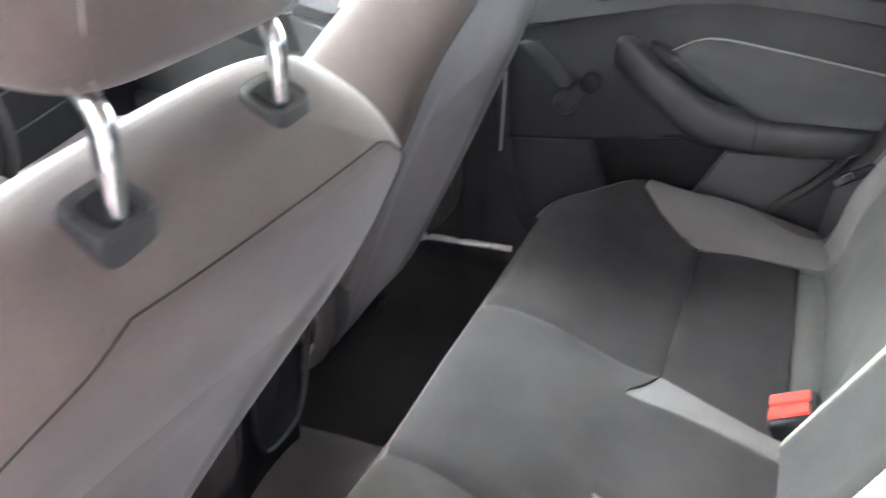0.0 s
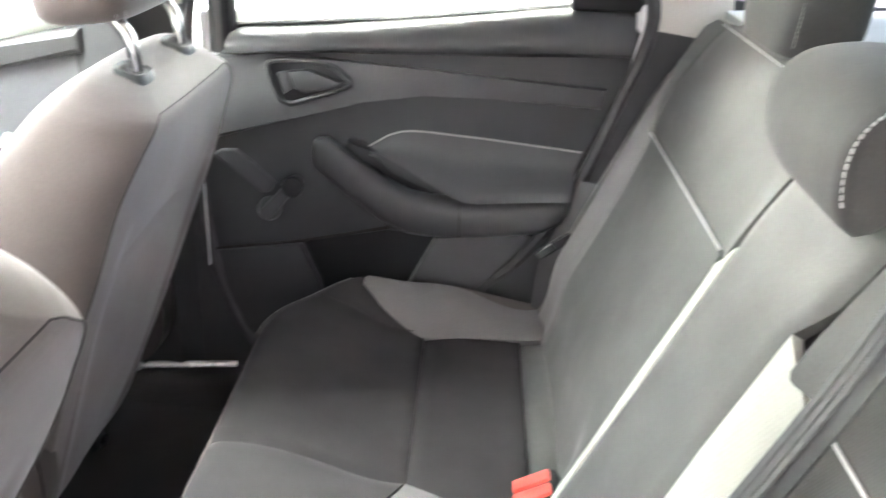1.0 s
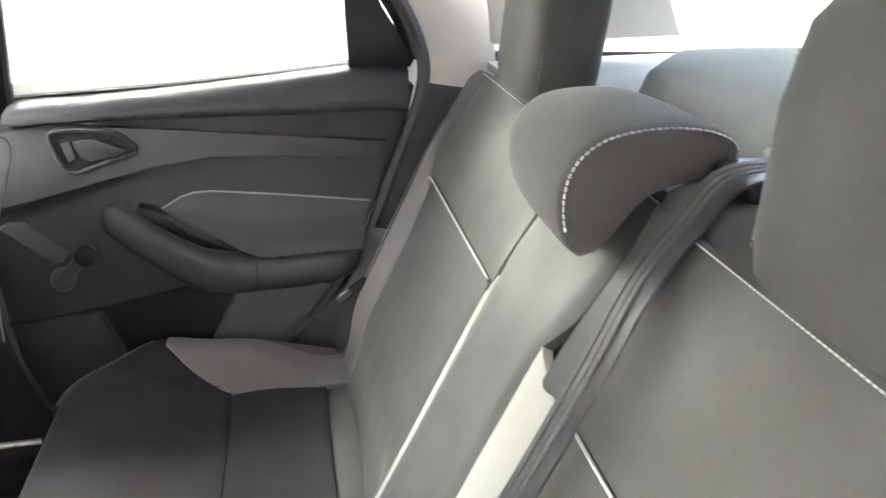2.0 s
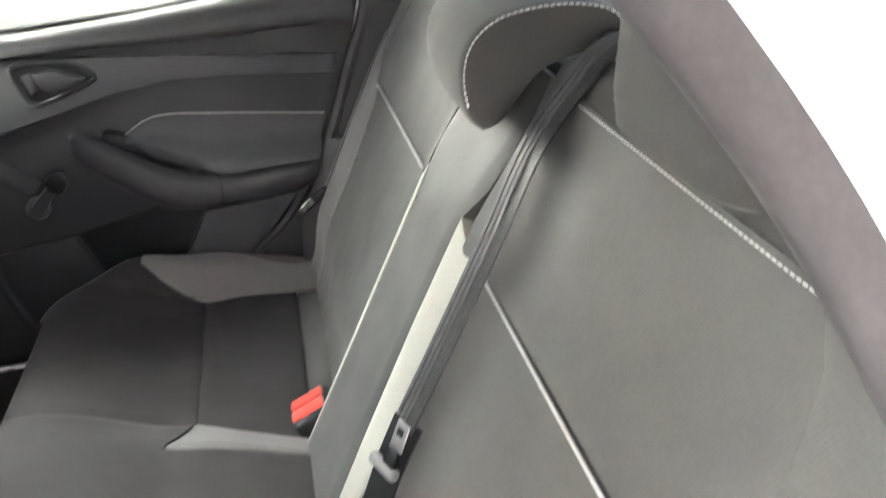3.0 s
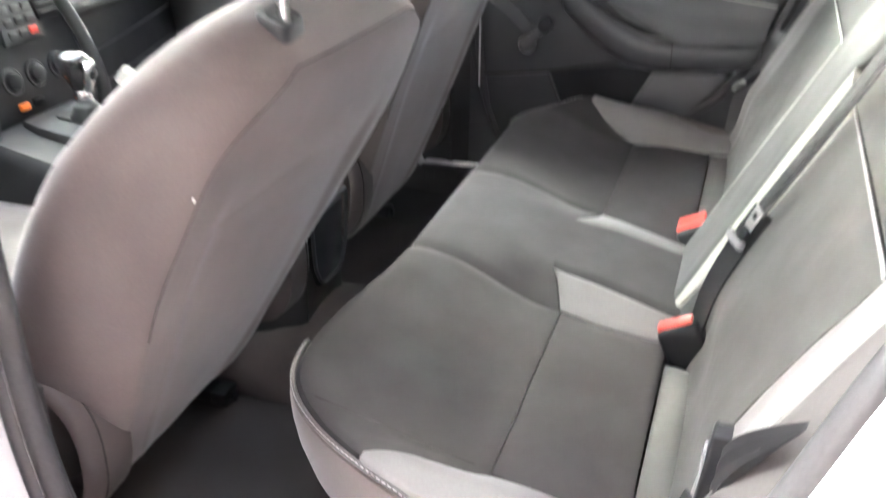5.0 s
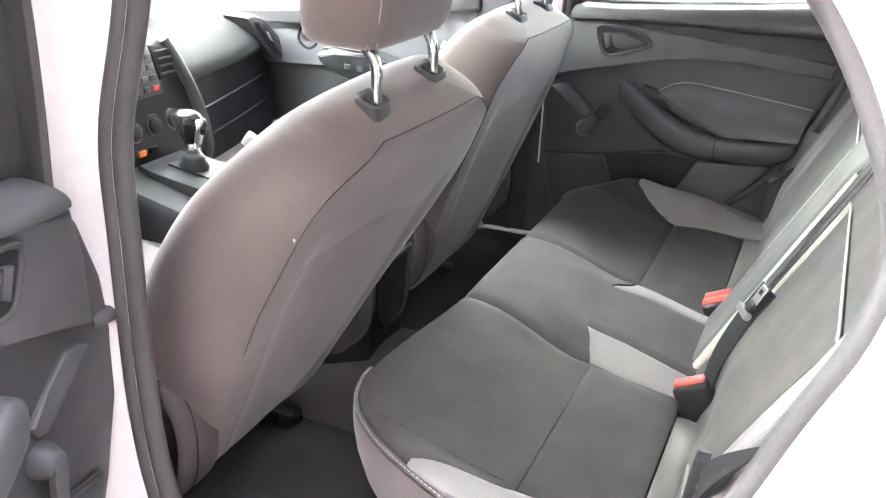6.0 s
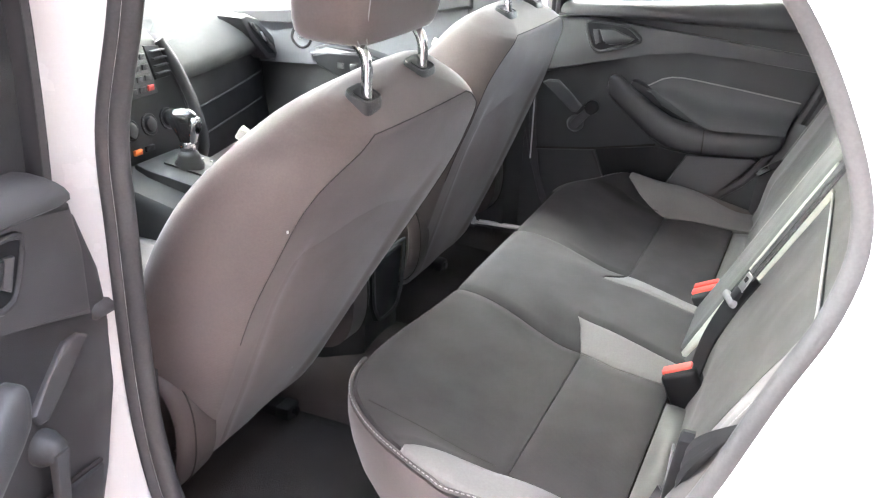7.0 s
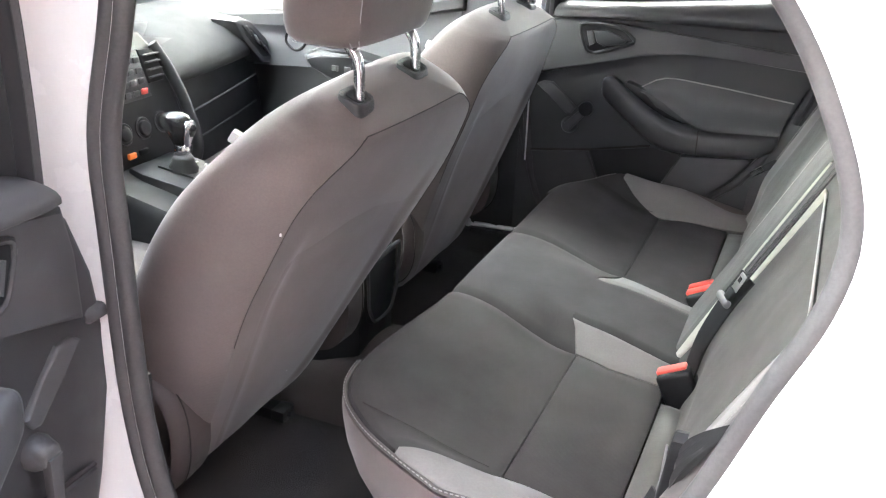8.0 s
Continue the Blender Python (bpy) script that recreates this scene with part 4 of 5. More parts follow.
core = loft([[(x, -0.1017 - 0.49 * z - d, z) for x in (-0.66, 0.66)] + [(x, -0.1017 - 0.49 * z - 0.10, z) for x in (0.66, -0.66)] for z, d in ((0.2, 0.03), (0.5, 0.03), (0.74, 0.03))])
part("seat_core", core, M_SEAM, bench)

# head restraints of the bench
PROFILE = [(-0.396, 0.745), (-0.393, 0.775), (-0.400, 0.80), (-0.418, 0.822), (-0.442, 0.833), (-0.48, 0.838), (-0.515, 0.834), (-0.538, 0.822), (-0.541, 0.805),
           (-0.526, 0.79), (-0.49, 0.783), (-0.463, 0.772), (-0.441, 0.747), (-0.424, 0.727), (-0.408, 0.724)]
prof = smooth_line([(0, y, z if z < 0.80 else 0.80 + 0.82 * (z - 0.80)) for y, z in PROFILE], 44, True)
cen = sum(prof, Vector()) / len(prof)
rings = []
for x, k in ((-0.122, 0.82), (-0.121, 0.93), (-0.116, 0.985), (-0.105, 1.0), (-0.05, 1.005), (0.0, 1.005), (0.04, 0.99), (0.07, 0.96), (0.09, 0.90), (0.10, 0.82), (0.104, 0.70)):
    rings.append([Vector((x, cen.y + (p.y - cen.y) * k, cen.z + (p.z - cen.z) * k)) for p in prof])
mid_rest = part("middle_headrest", loft(rings), M_HEAD, bench, "grey cloth comma-shaped middle headrest", 50)
part("headrest_stitch", dashed([Vector((-0.1205, cen.y + (p.y - cen.y) * 0.965, cen.z + (p.z - cen.z) * 0.965)) for p in prof[:26]], 0.0010, 0.0055, 0.0045), M_PIPE, mid_rest, "white stitched seam")


def rounded(hx, hy, n=28, e=4.0):
    out = []
    for k in range(n):
        a = math.tau * k / n
        c, q = math.cos(a), math.sin(a)
        out.append((hx * math.copysign(abs(c) ** (2 / e), c), hy * math.copysign(abs(q) ** (2 / e), q)))
    return out


def rest_loft(cx, cy, rows, lean=0.0, e=4.0):
    """A padded block: rows of (height, half width, half depth, shift back)."""
    return loft([[Vector((cx + a, cy + b - dy, z)) for a, b in rounded(hx, hy, e=e)] for z, hx, hy, dy in rows])


for s in (-1, 1):
    cx = s * 0.378
    rest = part("outer_headrest", rest_loft(cx, -0.508, [(0.768, 0.095, 0.035, 0), (0.774, 0.104, 0.044, 0), (0.80, 0.108, 0.049, 0.003), (0.88, 0.112, 0.05, 0.012), (0.93, 0.108, 0.046, 0.02), (0.955, 0.095, 0.035, 0.028), (0.962, 0.07, 0.02, 0.03)]),
                M_HEAD, bench, "grey cloth block headrest", 50)
    part("headrest_stitch", dashed([Vector((cx - s * 0.101, -0.4745 - 0.018 * k / 8, 0.785 + 0.16 * k / 8)) for k in range(9)], 0.0006, 0.005, 0.004), M_THREAD, rest)


# ---- front seats ----
def across(rows, h):
    """Linear look-up of every column of rows at height h."""
    if h <= rows[0][0]:
        return rows[0][1:]
    for p, q in zip(rows, rows[1:]):
        if h <= q[0]:
            t = (h - p[0]) / (q[0] - p[0])
            return tuple(a + (b - a) * t for a, b in zip(p[1:], q[1:]))
    return rows[-1][1:]


# Backrest by height: half width, front face, rear face, half width of the rear panel between its seams.
SEAT_ROWS = [(-0.012, 0.16, -0.06, -0.015, 0.10), (-0.006, 0.195, -0.09, 0.006, 0.13), (0.012, 0.222, -0.11, 0.020, 0.16), (0.06, 0.242, -0.125, 0.030, 0.18),
             (0.15, 0.257, -0.14, 0.040, 0.205), (0.25, 0.263, -0.148, 0.047, 0.224), (0.35, 0.263, -0.148, 0.054, 0.236), (0.43, 0.260, -0.135, 0.061, 0.233),
             (0.495, 0.253, -0.113, 0.063, 0.225), (0.537, 0.241, -0.094, 0.064, 0.211), (0.566, 0.223, -0.078, 0.064, 0.190), (0.585, 0.203, -0.064, 0.0625, 0.162),
             (0.592, 0.190, -0.058, 0.0605, 0.152), (0.597, 0.178, -0.053, 0.057, 0.136), (0.6015, 0.168, -0.049, 0.047, 0.122), (0.606, 0.158, -0.045, 0.037, 0.110),
             (0.610, 0.146, -0.040, 0.027, 0.095), (0.613, 0.130, -0.032, 0.017, 0.080), (0.615, 0.108, -0.016, 0.006, 0.060)]


def front_seat(shift, recline, twist, label):
    """A front seat; the far one stands more upright and lower, the near one's rear panel sits a little askew."""
    seat = thing("front_seat", Vector((-0.38, 0.55, 0.03)) + shift, label, "car seat", "front seats")
    base, up = Vector((-0.38, 0.40, 0.16)), Vector((0, -0.381, 0.9245))
    rear = Vector((0, -0.9245, -0.381))
    rows = []
    for i in range(len(SEAT_ROWS) - 1):
        p0, p1, p2, p3 = SEAT_ROWS[max(i - 1, 0)], SEAT_ROWS[i], SEAT_ROWS[i + 1], SEAT_ROWS[min(i + 2, len(SEAT_ROWS) - 1)]
        steps = 5 if i < 11 else 3
        for q in range(steps):
            t = q / steps
            if i >= 11:
                rows.append(tuple(b + (c - b) * t for b, c in zip(p1, p2)))
            else:
                rows.append(tuple(b + 0.5 * t * (c - a + t * (2 * a - 5 * b + 4 * c - d + t * (3 * (b - c) + d - a))) for a, b, c, d in zip(p0, p1, p2, p3)))
    rows.append(SEAT_ROWS[-1])

    def fall(h):
        """How far the seams lie forward of the panel's middle."""
        return 0.002 + 0.007 * (1 - smooth(0.50, 0.60, h)) * smooth(0.0, 0.12, h)

    def panel_b(a, h, br, ws):
        """Depth of the rear panel: it rounds towards its seams and dips in the middle behind the map pocket."""
        k = min(abs(a) / ws, 1.0)
        inner = max(ws - 0.040, 0.02)
        dip = 0.007 * (1 - smooth(inner - 0.035, inner, abs(a))) * smooth(-0.02, 0.05, h) * (1 - smooth(0.40, 0.50, h))
        return br - fall(h) * k ** 2.4 - dip + twist * a * smooth(0.15, 0.45, h)

    def seam_w(side, h):
        return across(rows, h)[3] - ((0.022 * smooth(0.54, 0.597, h) if side < 0 else 0.022 * (1 - smooth(0.40, 0.50, h))) if twist else 0.0)

    def slant(a, h):
        """The top edge stands a little higher on the inboard side."""
        return h + 0.85 * twist * a * smooth(0.42, 0.59, h)

    def rear_at(a, h, lift=0.0):
        hw, bf, br, ws = across(rows, h)
        ws = seam_w(1 if a > 0 else -1, h)
        return base + up * slant(a, h) + Vector((a, 0, 0)) + rear * (panel_b(a, h, br, ws) + lift)

    rings = []
    for h, full, bf, br, ws in rows:
        sides, mid = {}, bf + 0.42 * (br - bf)
        for s in (-1, 1):
            half, ws = [], seam_w(s, h)
            hw = full - (0.008 * (1 - smooth(0.42, 0.50, h)) - 0.028 * smooth(0.0, 0.10, h) * (1 - smooth(0.30, 0.41, h)) if s > 0 and twist else 0.0)
            for k in range(25):
                a = ws * (1 - (1 - k / 24) ** 1.25)
                half.append((s * a, panel_b(s * a, h, br, ws)))
            s0 = half[-1]
            c0 = (s * (hw - 0.002), s0[1] - 0.28 * (s0[1] - mid))
            for k in range(1, 15):
                t = (k / 14) ** 1.2
                half.append(tuple((1 - t) ** 2 * p + 2 * t * (1 - t) * q + t * t * r for p, q, r in zip(s0, c0, (s * hw, mid))))
            for k in range(1, 25):
                w = math.pi / 2 * k / 24
                c, q = math.cos(w) ** 0.6, math.sin(w) ** 0.6
                half.append((s * hw * c, mid - (mid - bf) * q + 0.03 * q * (1 - c * c) * (1 - smooth(0.50, 0.59, h))))
            sides[s] = half
        ring = sides[1] + sides[-1][-2:0:-1]
        rings.append([base + up * slant(a, h) + Vector((a, 0, 0)) + rear * b for a, b in ring])
    back = part("backrest", loft(rings), M_BACK, seat, "brown-grey cloth backrest", 60)
    turned = [back]

    def piece(*args):
        ob = part(*args)
        turned.append(ob)
        return ob
    # seams round the rear panel
    for s in (-1, 1):
        seam = []
        for k in range(90):
            h = 0.30 + 0.2965 * k / 89
            seam.append(rear_at(s * (seam_w(s, h) - 0.0006), h, 0.0002))
        piece("seat_seam", tube(seam, 0.0009, 5), M_STITCH, back)
    piece("top_seam", tube([rear_at(-0.115 + 0.252 * k / 40 if twist else 0.138 * (k / 20 - 1), 0.5968, 0.0003) for k in range(41)], 0.0009, 5), M_STITCH, back)
    # map pocket, a slack sheet in the hollow of the rear panel
    pk = []
    for j in range(25):
        v, row = j / 24, []
        for i in range(33):
            u = i / 32
            top = 0.430 + 0.030 * math.sin(math.pi * u) - 0.02 * u
            h = 0.004 + (top - 0.004) * v
            w = max(across(rows, h)[3] - 0.034, 0.02)
            e = min(u * 2 * w, (1 - u) * 2 * w, (1 - v) * 0.41) / 0.012
            sag = 0.0045 * math.sin(math.pi * u) * math.sin(math.pi * min(v * 1.1, 1.0)) + 0.0016 * math.sin(7 * u + 5 * v) * math.sin(math.pi * u)
            row.append(rear_at(w * (2 * u - 1), h, -0.0012 + 0.0026 * math.sin(min(e, 1.0) * math.pi / 2) + sag))
        pk.append(row)
    piece("map_pocket", loft(pk, closed=False), M_BACK, back, "brown-grey cloth map pocket", 70)
    # headrest
    rest = piece("headrest", loft([[Vector((-0.37 + a, 0.204 + b - dy, z)) for a, b in rounded(hx, hy, 48, 4.5)] for z, hx, hy, dy in
                                  ((0.783, 0.088, 0.034, 0.0), (0.785, 0.102, 0.045, 0.0), (0.789, 0.112, 0.052, 0.0), (0.797, 0.120, 0.058, 0.0), (0.812, 0.125, 0.061, 0.001), (0.84, 0.128, 0.063, 0.003), (0.92, 0.129, 0.061, 0.014), (0.955, 0.124, 0.056, 0.020), (0.975, 0.112, 0.046, 0.024), (0.986, 0.09, 0.03, 0.026))]),
                M_BACK, seat, "brown-grey cloth headrest with stitched seams", 50)
    for s in (-1, 1):
        for off in (0.0, 0.009):
            stitch = smooth_line([Vector((-0.37 + s * (0.078 + off), 0.1760 + 0.4 * off, 0.7825)), Vector((-0.37 + s * (0.090 + off), 0.1600 + 0.6 * off, 0.7855)), Vector((-0.37 + s * (0.101 + off), 0.1555 + 0.9 * off, 0.795)),
                                  Vector((-0.37 + s * (0.107 + off), 0.1515 + 0.9 * off, 0.815)), Vector((-0.37 + s * (0.110 + off), 0.1475 + 0.9 * off, 0.84)), Vector((-0.37 + s * (0.111 + off), 0.1385 + 0.9 * off, 0.92))], 24)
            piece("headrest_stitch", tube(stitch, 0.0009, 5), M_THREAD, rest, "pale double stitching")
        x = -0.38 + s * 0.0835
        g = Vector((x, 0.158, 0.730))
        ring_at = lambda hx, hy, z, g=g, s=s: [g + Vector((a, 0.93 * b + 0.004, z - 0.0035 + 0.38 * b + 0.85 * twist * (s * 0.0835 + a))) for a, b in rounded(hx, hy, 32, 4.0)]
        guide = piece("post_guide", loft([ring_at(*q) for q in ((0.0245, 0.0185, -0.012), (0.0250, 0.0190, 0.000), (0.0245, 0.0185, 0.004), (0.0235, 0.0175, 0.0062), (0.0220, 0.0165, 0.0062), (0.0205, 0.0155, 0.0045), (0.013, 0.012, 0.004))]), M_PLASTIC, seat, "charcoal plastic post guide with a raised rim")
        piece("guide_bore", loft([ring_at(*q) for q in ((0.0125, 0.0115, 0.0030), (0.0125, 0.0115, 0.0052), (0.0100, 0.0095, 0.0056))]), M_BLACK, guide)
        post = smooth_line([g + Vector((0, 0, -0.02)), g + Vector((0, 0, 0.012)), g + Vector((0.001, 0.001, 0.030)), g + Vector((0.003, 0.006, 0.044)), g + Vector((0.005, 0.018, 0.058)), g + Vector((0.006, 0.030, 0.073)), g + Vector((0.007, 0.040, 0.10))], 26)
        piece("headrest_post", tube(post, 0.0072, 12), M_CHROME, seat, "bent chrome headrest post")
    # hinge cover, cushion and runners
    for s in (-1, 1):
        cap = part("hinge_cover", loft([[Vector((-0.38 + s * sx, 0.392 + 1.15 * a, 0.276 + b)) for a, b in rounded(ha, hb, 32, 2.4)] for sx, ha, hb in
                                        ((0.200, 0.064, 0.096), (0.246, 0.066, 0.098), (0.262, 0.063, 0.095), (0.269, 0.057, 0.088), (0.270, 0.053, 0.083), (0.266, 0.050, 0.080), (0.224, 0.047, 0.077), (0.218, 0.02, 0.04))]), M_HINGE, seat, "brown-grey plastic hinge cover with a sunken face")
        part("cap_seam", tube([Vector((-0.38 + s * 0.249, 0.392 + 1.15 * a, 0.276 + b)) for a, b in rounded(0.0664, 0.0984, 40, 2.4)], 0.0012, 5, True), M_SEAM, cap)
    part("seat_cushion", loft([[Vector((-0.38 + a, 0.76 + b, z)) for a, b in rounded(hx, hy, 36, 5)] for z, hx, hy in
                               ((0.10, 0.24, 0.21), (0.18, 0.265, 0.25), (0.25, 0.272, 0.27), (0.285, 0.255, 0.26), (0.30, 0.2, 0.22))]), M_BACK, seat, "brown-grey cloth seat cushion", 60)
    for s in (-1, 1):
        run = part("seat_runner", box((-0.38 + s * 0.2, 0.69, 0.030), (0.035, 0.46, 0.024), 0.004), M_BLACK, seat, "black steel seat runner")
        part("runner_cap", box((-0.38 + s * 0.2, 0.455, 0.030), (0.042, 0.03, 0.026), 0.006), M_BLACK, run)
        part("runner_foot", box((-0.38 + s * 0.2, 0.70, 0.08), (0.03, 0.38, 0.07), 0.008), M_BLACK, run)
        part("runner_bolt", loft([[Vector((-0.38 + s * 0.2 + r * math.cos(a), 0.441 - d, 0.030 + r * math.sin(a))) for a in (math.tau * k / 6 for k in range(6))] for r, d in ((0.009, 0.0), (0.009, 0.008))]), M_BLACK, run)
    piece("airbag_tag", box((-0.563, 0.272, 0.683), (0.018, 0.012, 0.014), 0.002, 2, pose(0, 0, 0, 30, 0, 20)), M_PIPE, back, "small pale sewn tag")
    pivot = Vector((-0.38, 0.40, 0.16))
    lean = Matrix.Translation(pivot + Vector((0, 0, -0.24 * abs(recline)))) @ Matrix.Rotation(recline, 4, "X") @ Matrix.Translation(-pivot)
    for ob in turned:
        ob.data.transform(lean)
    for ob in seat.children_recursive:
        ob.data.transform(Matrix.Translation(shift))
    return seat


seat_near = front_seat(Vector((0, 0, 0)), 0.0, 0.06, "brown-grey cloth front seat seen from behind with chrome headrest posts")
front_seat(Vector((0.762, 0.017, 0)), -0.112, 0.0, "brown-grey cloth front seat beside the closed far door, its back upright")

for name, p in (("lint_speck", Vector((-0.6135, 0.1815, 0.592))), ("lint_speck", Vector((-0.365, 0.3315, 0.248)))):
    part(name, loft([[p + Vector((r * math.cos(a), -d, 1.8 * r * math.sin(a))) for a in (math.tau * k / 8 for k in range(8))] for r, d in ((0.0013, 0.0), (0.0010, 0.002))]), M_PIPE, seat_near, "small pale speck of lint")

# ---- centre console and dashboard ----
console = thing("centre_console", (0, 0.6, 0.1), "charcoal plastic centre console with an automatic gear lever", "console")
part("console_body", loft([[(x, y, z) for x, z in ((-w, z0), (w, z0), (w, z1 - 0.02), (w - 0.015, z1), (-w + 0.015, z1), (-w, z1 - 0.02))] for y, w, z0, z1 in
                           ((0.352, 0.068, 0.09, 0.315), (0.36, 0.076, 0.08, 0.33), (0.42, 0.10, 0.05, 0.335), (0.5, 0.118, 0.05, 0.34), (0.66, 0.118, 0.05, 0.33), (0.75, 0.12, 0.05, 0.35), (1.0, 0.12, 0.05, 0.40))]), M_BLACK, console, "black console body")
part("rear_face", prism([(-0.06, 0.30), (0.06, 0.30), (0.052, 0.215), (0.035, 0.175), (-0.035, 0.175), (-0.052, 0.215)], lambda u, v, w: Vector((u, 0.352 - w, v)), 0.0, 0.012, 0.005), M_BLACK, console, "black rear console face")
part("face_rim", tube(smooth_line([Vector((x, 0.338, z)) for x, z in ((-0.055, 0.312), (0.055, 0.312), (0.066, 0.305), (0.065, 0.28), (0.060, 0.225), (0.052, 0.205), (0.030, 0.180), (-0.030, 0.180), (-0.052, 0.205), (-0.060, 0.225), (-0.065, 0.28), (-0.066, 0.305))], 60, True), 0.0035, 6, True), M_PLASTIC, console, "worn charcoal rim")

dash = thing("dashboard", (0, 1.2, 0.3), "black dashboard with centre stack, vents and climate knobs", "dashboard")
sec = [(0.94, 0.30), (0.96, 0.42), (0.97, 0.50), (0.985, 0.55), (1.03, 0.585), (1.12, 0.61), (1.25, 0.62), (1.48, 0.66), (1.48, 0.2), (1.05, 0.2)]
part("dash_body", loft([[Vector((x, y + 0.10 * (abs(x) / 0.7) ** 1.5, z - 0.03 * (abs(x) / 0.7) ** 2)) for y, z in sec] for x in [k / 10 * 0.7 for k in range(-10, 11)]]), M_BLACK, dash, "black dashboard body", 35)

part("top_pad", loft([[Vector((x, y + 0.08 * (abs(x) / 0.7) ** 1.5, z)) for y, z in ((0.990, 0.490), (0.974, 0.494), (0.966, 0.504), (0.965, 0.518), (0.972, 0.534), (0.988, 0.551), (1.02, 0.571), (1.07, 0.590), (1.15, 0.605), (1.25, 0.61), (1.25, 0.58), (1.05, 0.49))] for x in [0.20 + 0.47 * k / 12 for k in range(13)]]), M_PAD, dash, "grey soft dashboard pad")
part("binnacle", loft([[Vector((x, y + 0.06 * ((x + 0.38) / 0.2) ** 2, z + dz)) for y, z in ((0.93, 0.50), (0.92, 0.56), (0.95, 0.635), (1.05, 0.665), (1.2, 0.64), (1.2, 0.5))] for x, dz in ((-0.60, -0.05), (-0.55, -0.01), (-0.45, 0.0), (-0.3, 0.0), (-0.2, -0.01), (-0.15, -0.05))]), M_PLASTIC, dash, "hooded instrument binnacle")
# centre stack: a sloping plate with raised edges
def stack(u, v, w):
    """u across from the middle, v up the face, w out of it."""
    return Vector((0.06 + u, 0.915 + 0.28 * (v - 0.40) - 0.96 * w, v + 0.27 * w))
part("stack_panel", prism([(-0.15, 0.38), (0.15, 0.38), (0.125, 0.50), (0.10, 0.60), (0.07, 0.635), (-0.07, 0.635), (-0.10, 0.60), (-0.125, 0.50)], stack, -0.08, 0.0, 0.008), M_BLACK, dash, "black centre stack")
for s in (-1, 1):
    part("stack_rail", tube(smooth_line([stack(s * 0.098, 0.605, 0.002), stack(s * 0.118, 0.55, 0.010), stack(s * 0.138, 0.47, 0.014), stack(s * 0.150, 0.38, 0.006), stack(s * 0.155, 0.33, -0.03)], 24), 0.013, 10), M_PLASTIC, dash, "satin charcoal stack rail")
    vent = part("centre_vent", prism([(s * 0.045, 0.60), (s * 0.09, 0.595), (s * 0.105, 0.55), (s * 0.10, 0.53), (s * 0.055, 0.53)][::s], stack, 0.0, 0.006, 0.002), M_BLACK, dash, "black slatted vent")
    for k in range(4):
        part("slat", box(stack(s * 0.076, 0.541 + 0.015 * k, 0.009), (0.042, 0.012, 0.003), 0.001), M_PLASTIC2, vent)
part("radio_panel", prism([(-0.04, 0.60), (0.04, 0.60), (0.048, 0.505), (-0.048, 0.505)], stack, 0.0, 0.008, 0.003), M_PLASTIC, dash, "charcoal radio panel")
for i in range(3):
    for j in range(4):
        part("radio_button", box(stack(-0.026 + 0.026 * i, 0.518 + 0.021 * j, 0.010), (0.018, 0.006, 0.012), 0.002), M_RED if (i, j) == (2, 0) else M_PLASTIC2, dash)
for k in range(3):
    c = (-0.060 + 0.0595 * k, 0.449)
    knob = part("climate_knob", loft([[stack(c[0] + r * math.cos(a), c[1] + r * math.sin(a), w) for a in (math.tau * q / 20 for q in range(20))] for r, w in ((0.023, 0.0), (0.023, 0.003), (0.016, 0.004), (0.0145, 0.010), (0.011, 0.012))]), M_BLACK, dash, "round black climate knob")
    part("knob_ring", tube([stack(c[0] + 0.0215 * math.cos(a), c[1] + 0.0215 * math.sin(a), 0.0035) for a in (math.tau * q / 24 for q in range(24))], 0.0015, 5, True), M_PLASTIC2, knob)
part("hazard_button", box(stack(-0.058, 0.405, 0.004), (0.022, 0.008, 0.012), 0.002), M_ORANGE, dash, "glowing orange button")
part("switch_row", box(stack(-0.02, 0.405, 0.003), (0.026, 0.008, 0.012), 0.002), M_BLACK, dash)
# glove box joints and the outer vent
for z0, z1 in ((0.43, 0.445), (0.36, 0.375)):
    part("dash_joint", tube([Vector((x, 0.945 + 0.10 * (x / 0.7) ** 1.5 - 0.004, z0 + (z1 - z0) * (x - 0.24) / 0.4)) for x in (0.24, 0.34, 0.44, 0.54, 0.64)], 0.002, 5), M_PLASTIC, dash)
vent_at = lambda u, v, w: Vector((u, 1.030 - w + 0.25 * (v - 0.55), v))
ov = part("outer_vent", prism([(0.565, 0.590), (0.60, 0.596), (0.645, 0.578), (0.698, 0.525), (0.698, 0.485), (0.685, 0.470), (0.650, 0.475), (0.60, 0.535)], vent_at, -0.07, 0.0, 0.006, 4), M_PLASTIC, dash, "charcoal outer vent housing")
part("vent_opening", prism([(0.595, 0.578), (0.632, 0.566), (0.685, 0.512), (0.682, 0.488), (0.655, 0.490), (0.605, 0.550)], vent_at, -0.002, 0.0015), M_BLACK, ov, "black vent opening")
for k in range(5):
    f = k / 4
    part("slat", box(vent_at(0.612 + 0.062 * f, 0.562 - 0.060 * f, 0.004), (0.005, 0.010, 0.044 - 0.012 * abs(f - 0.5)), 0.0015, 1, pose(0, 0, 0, 0, -38, 0)), M_STEEL if k == 2 else M_PLASTIC2, ov)

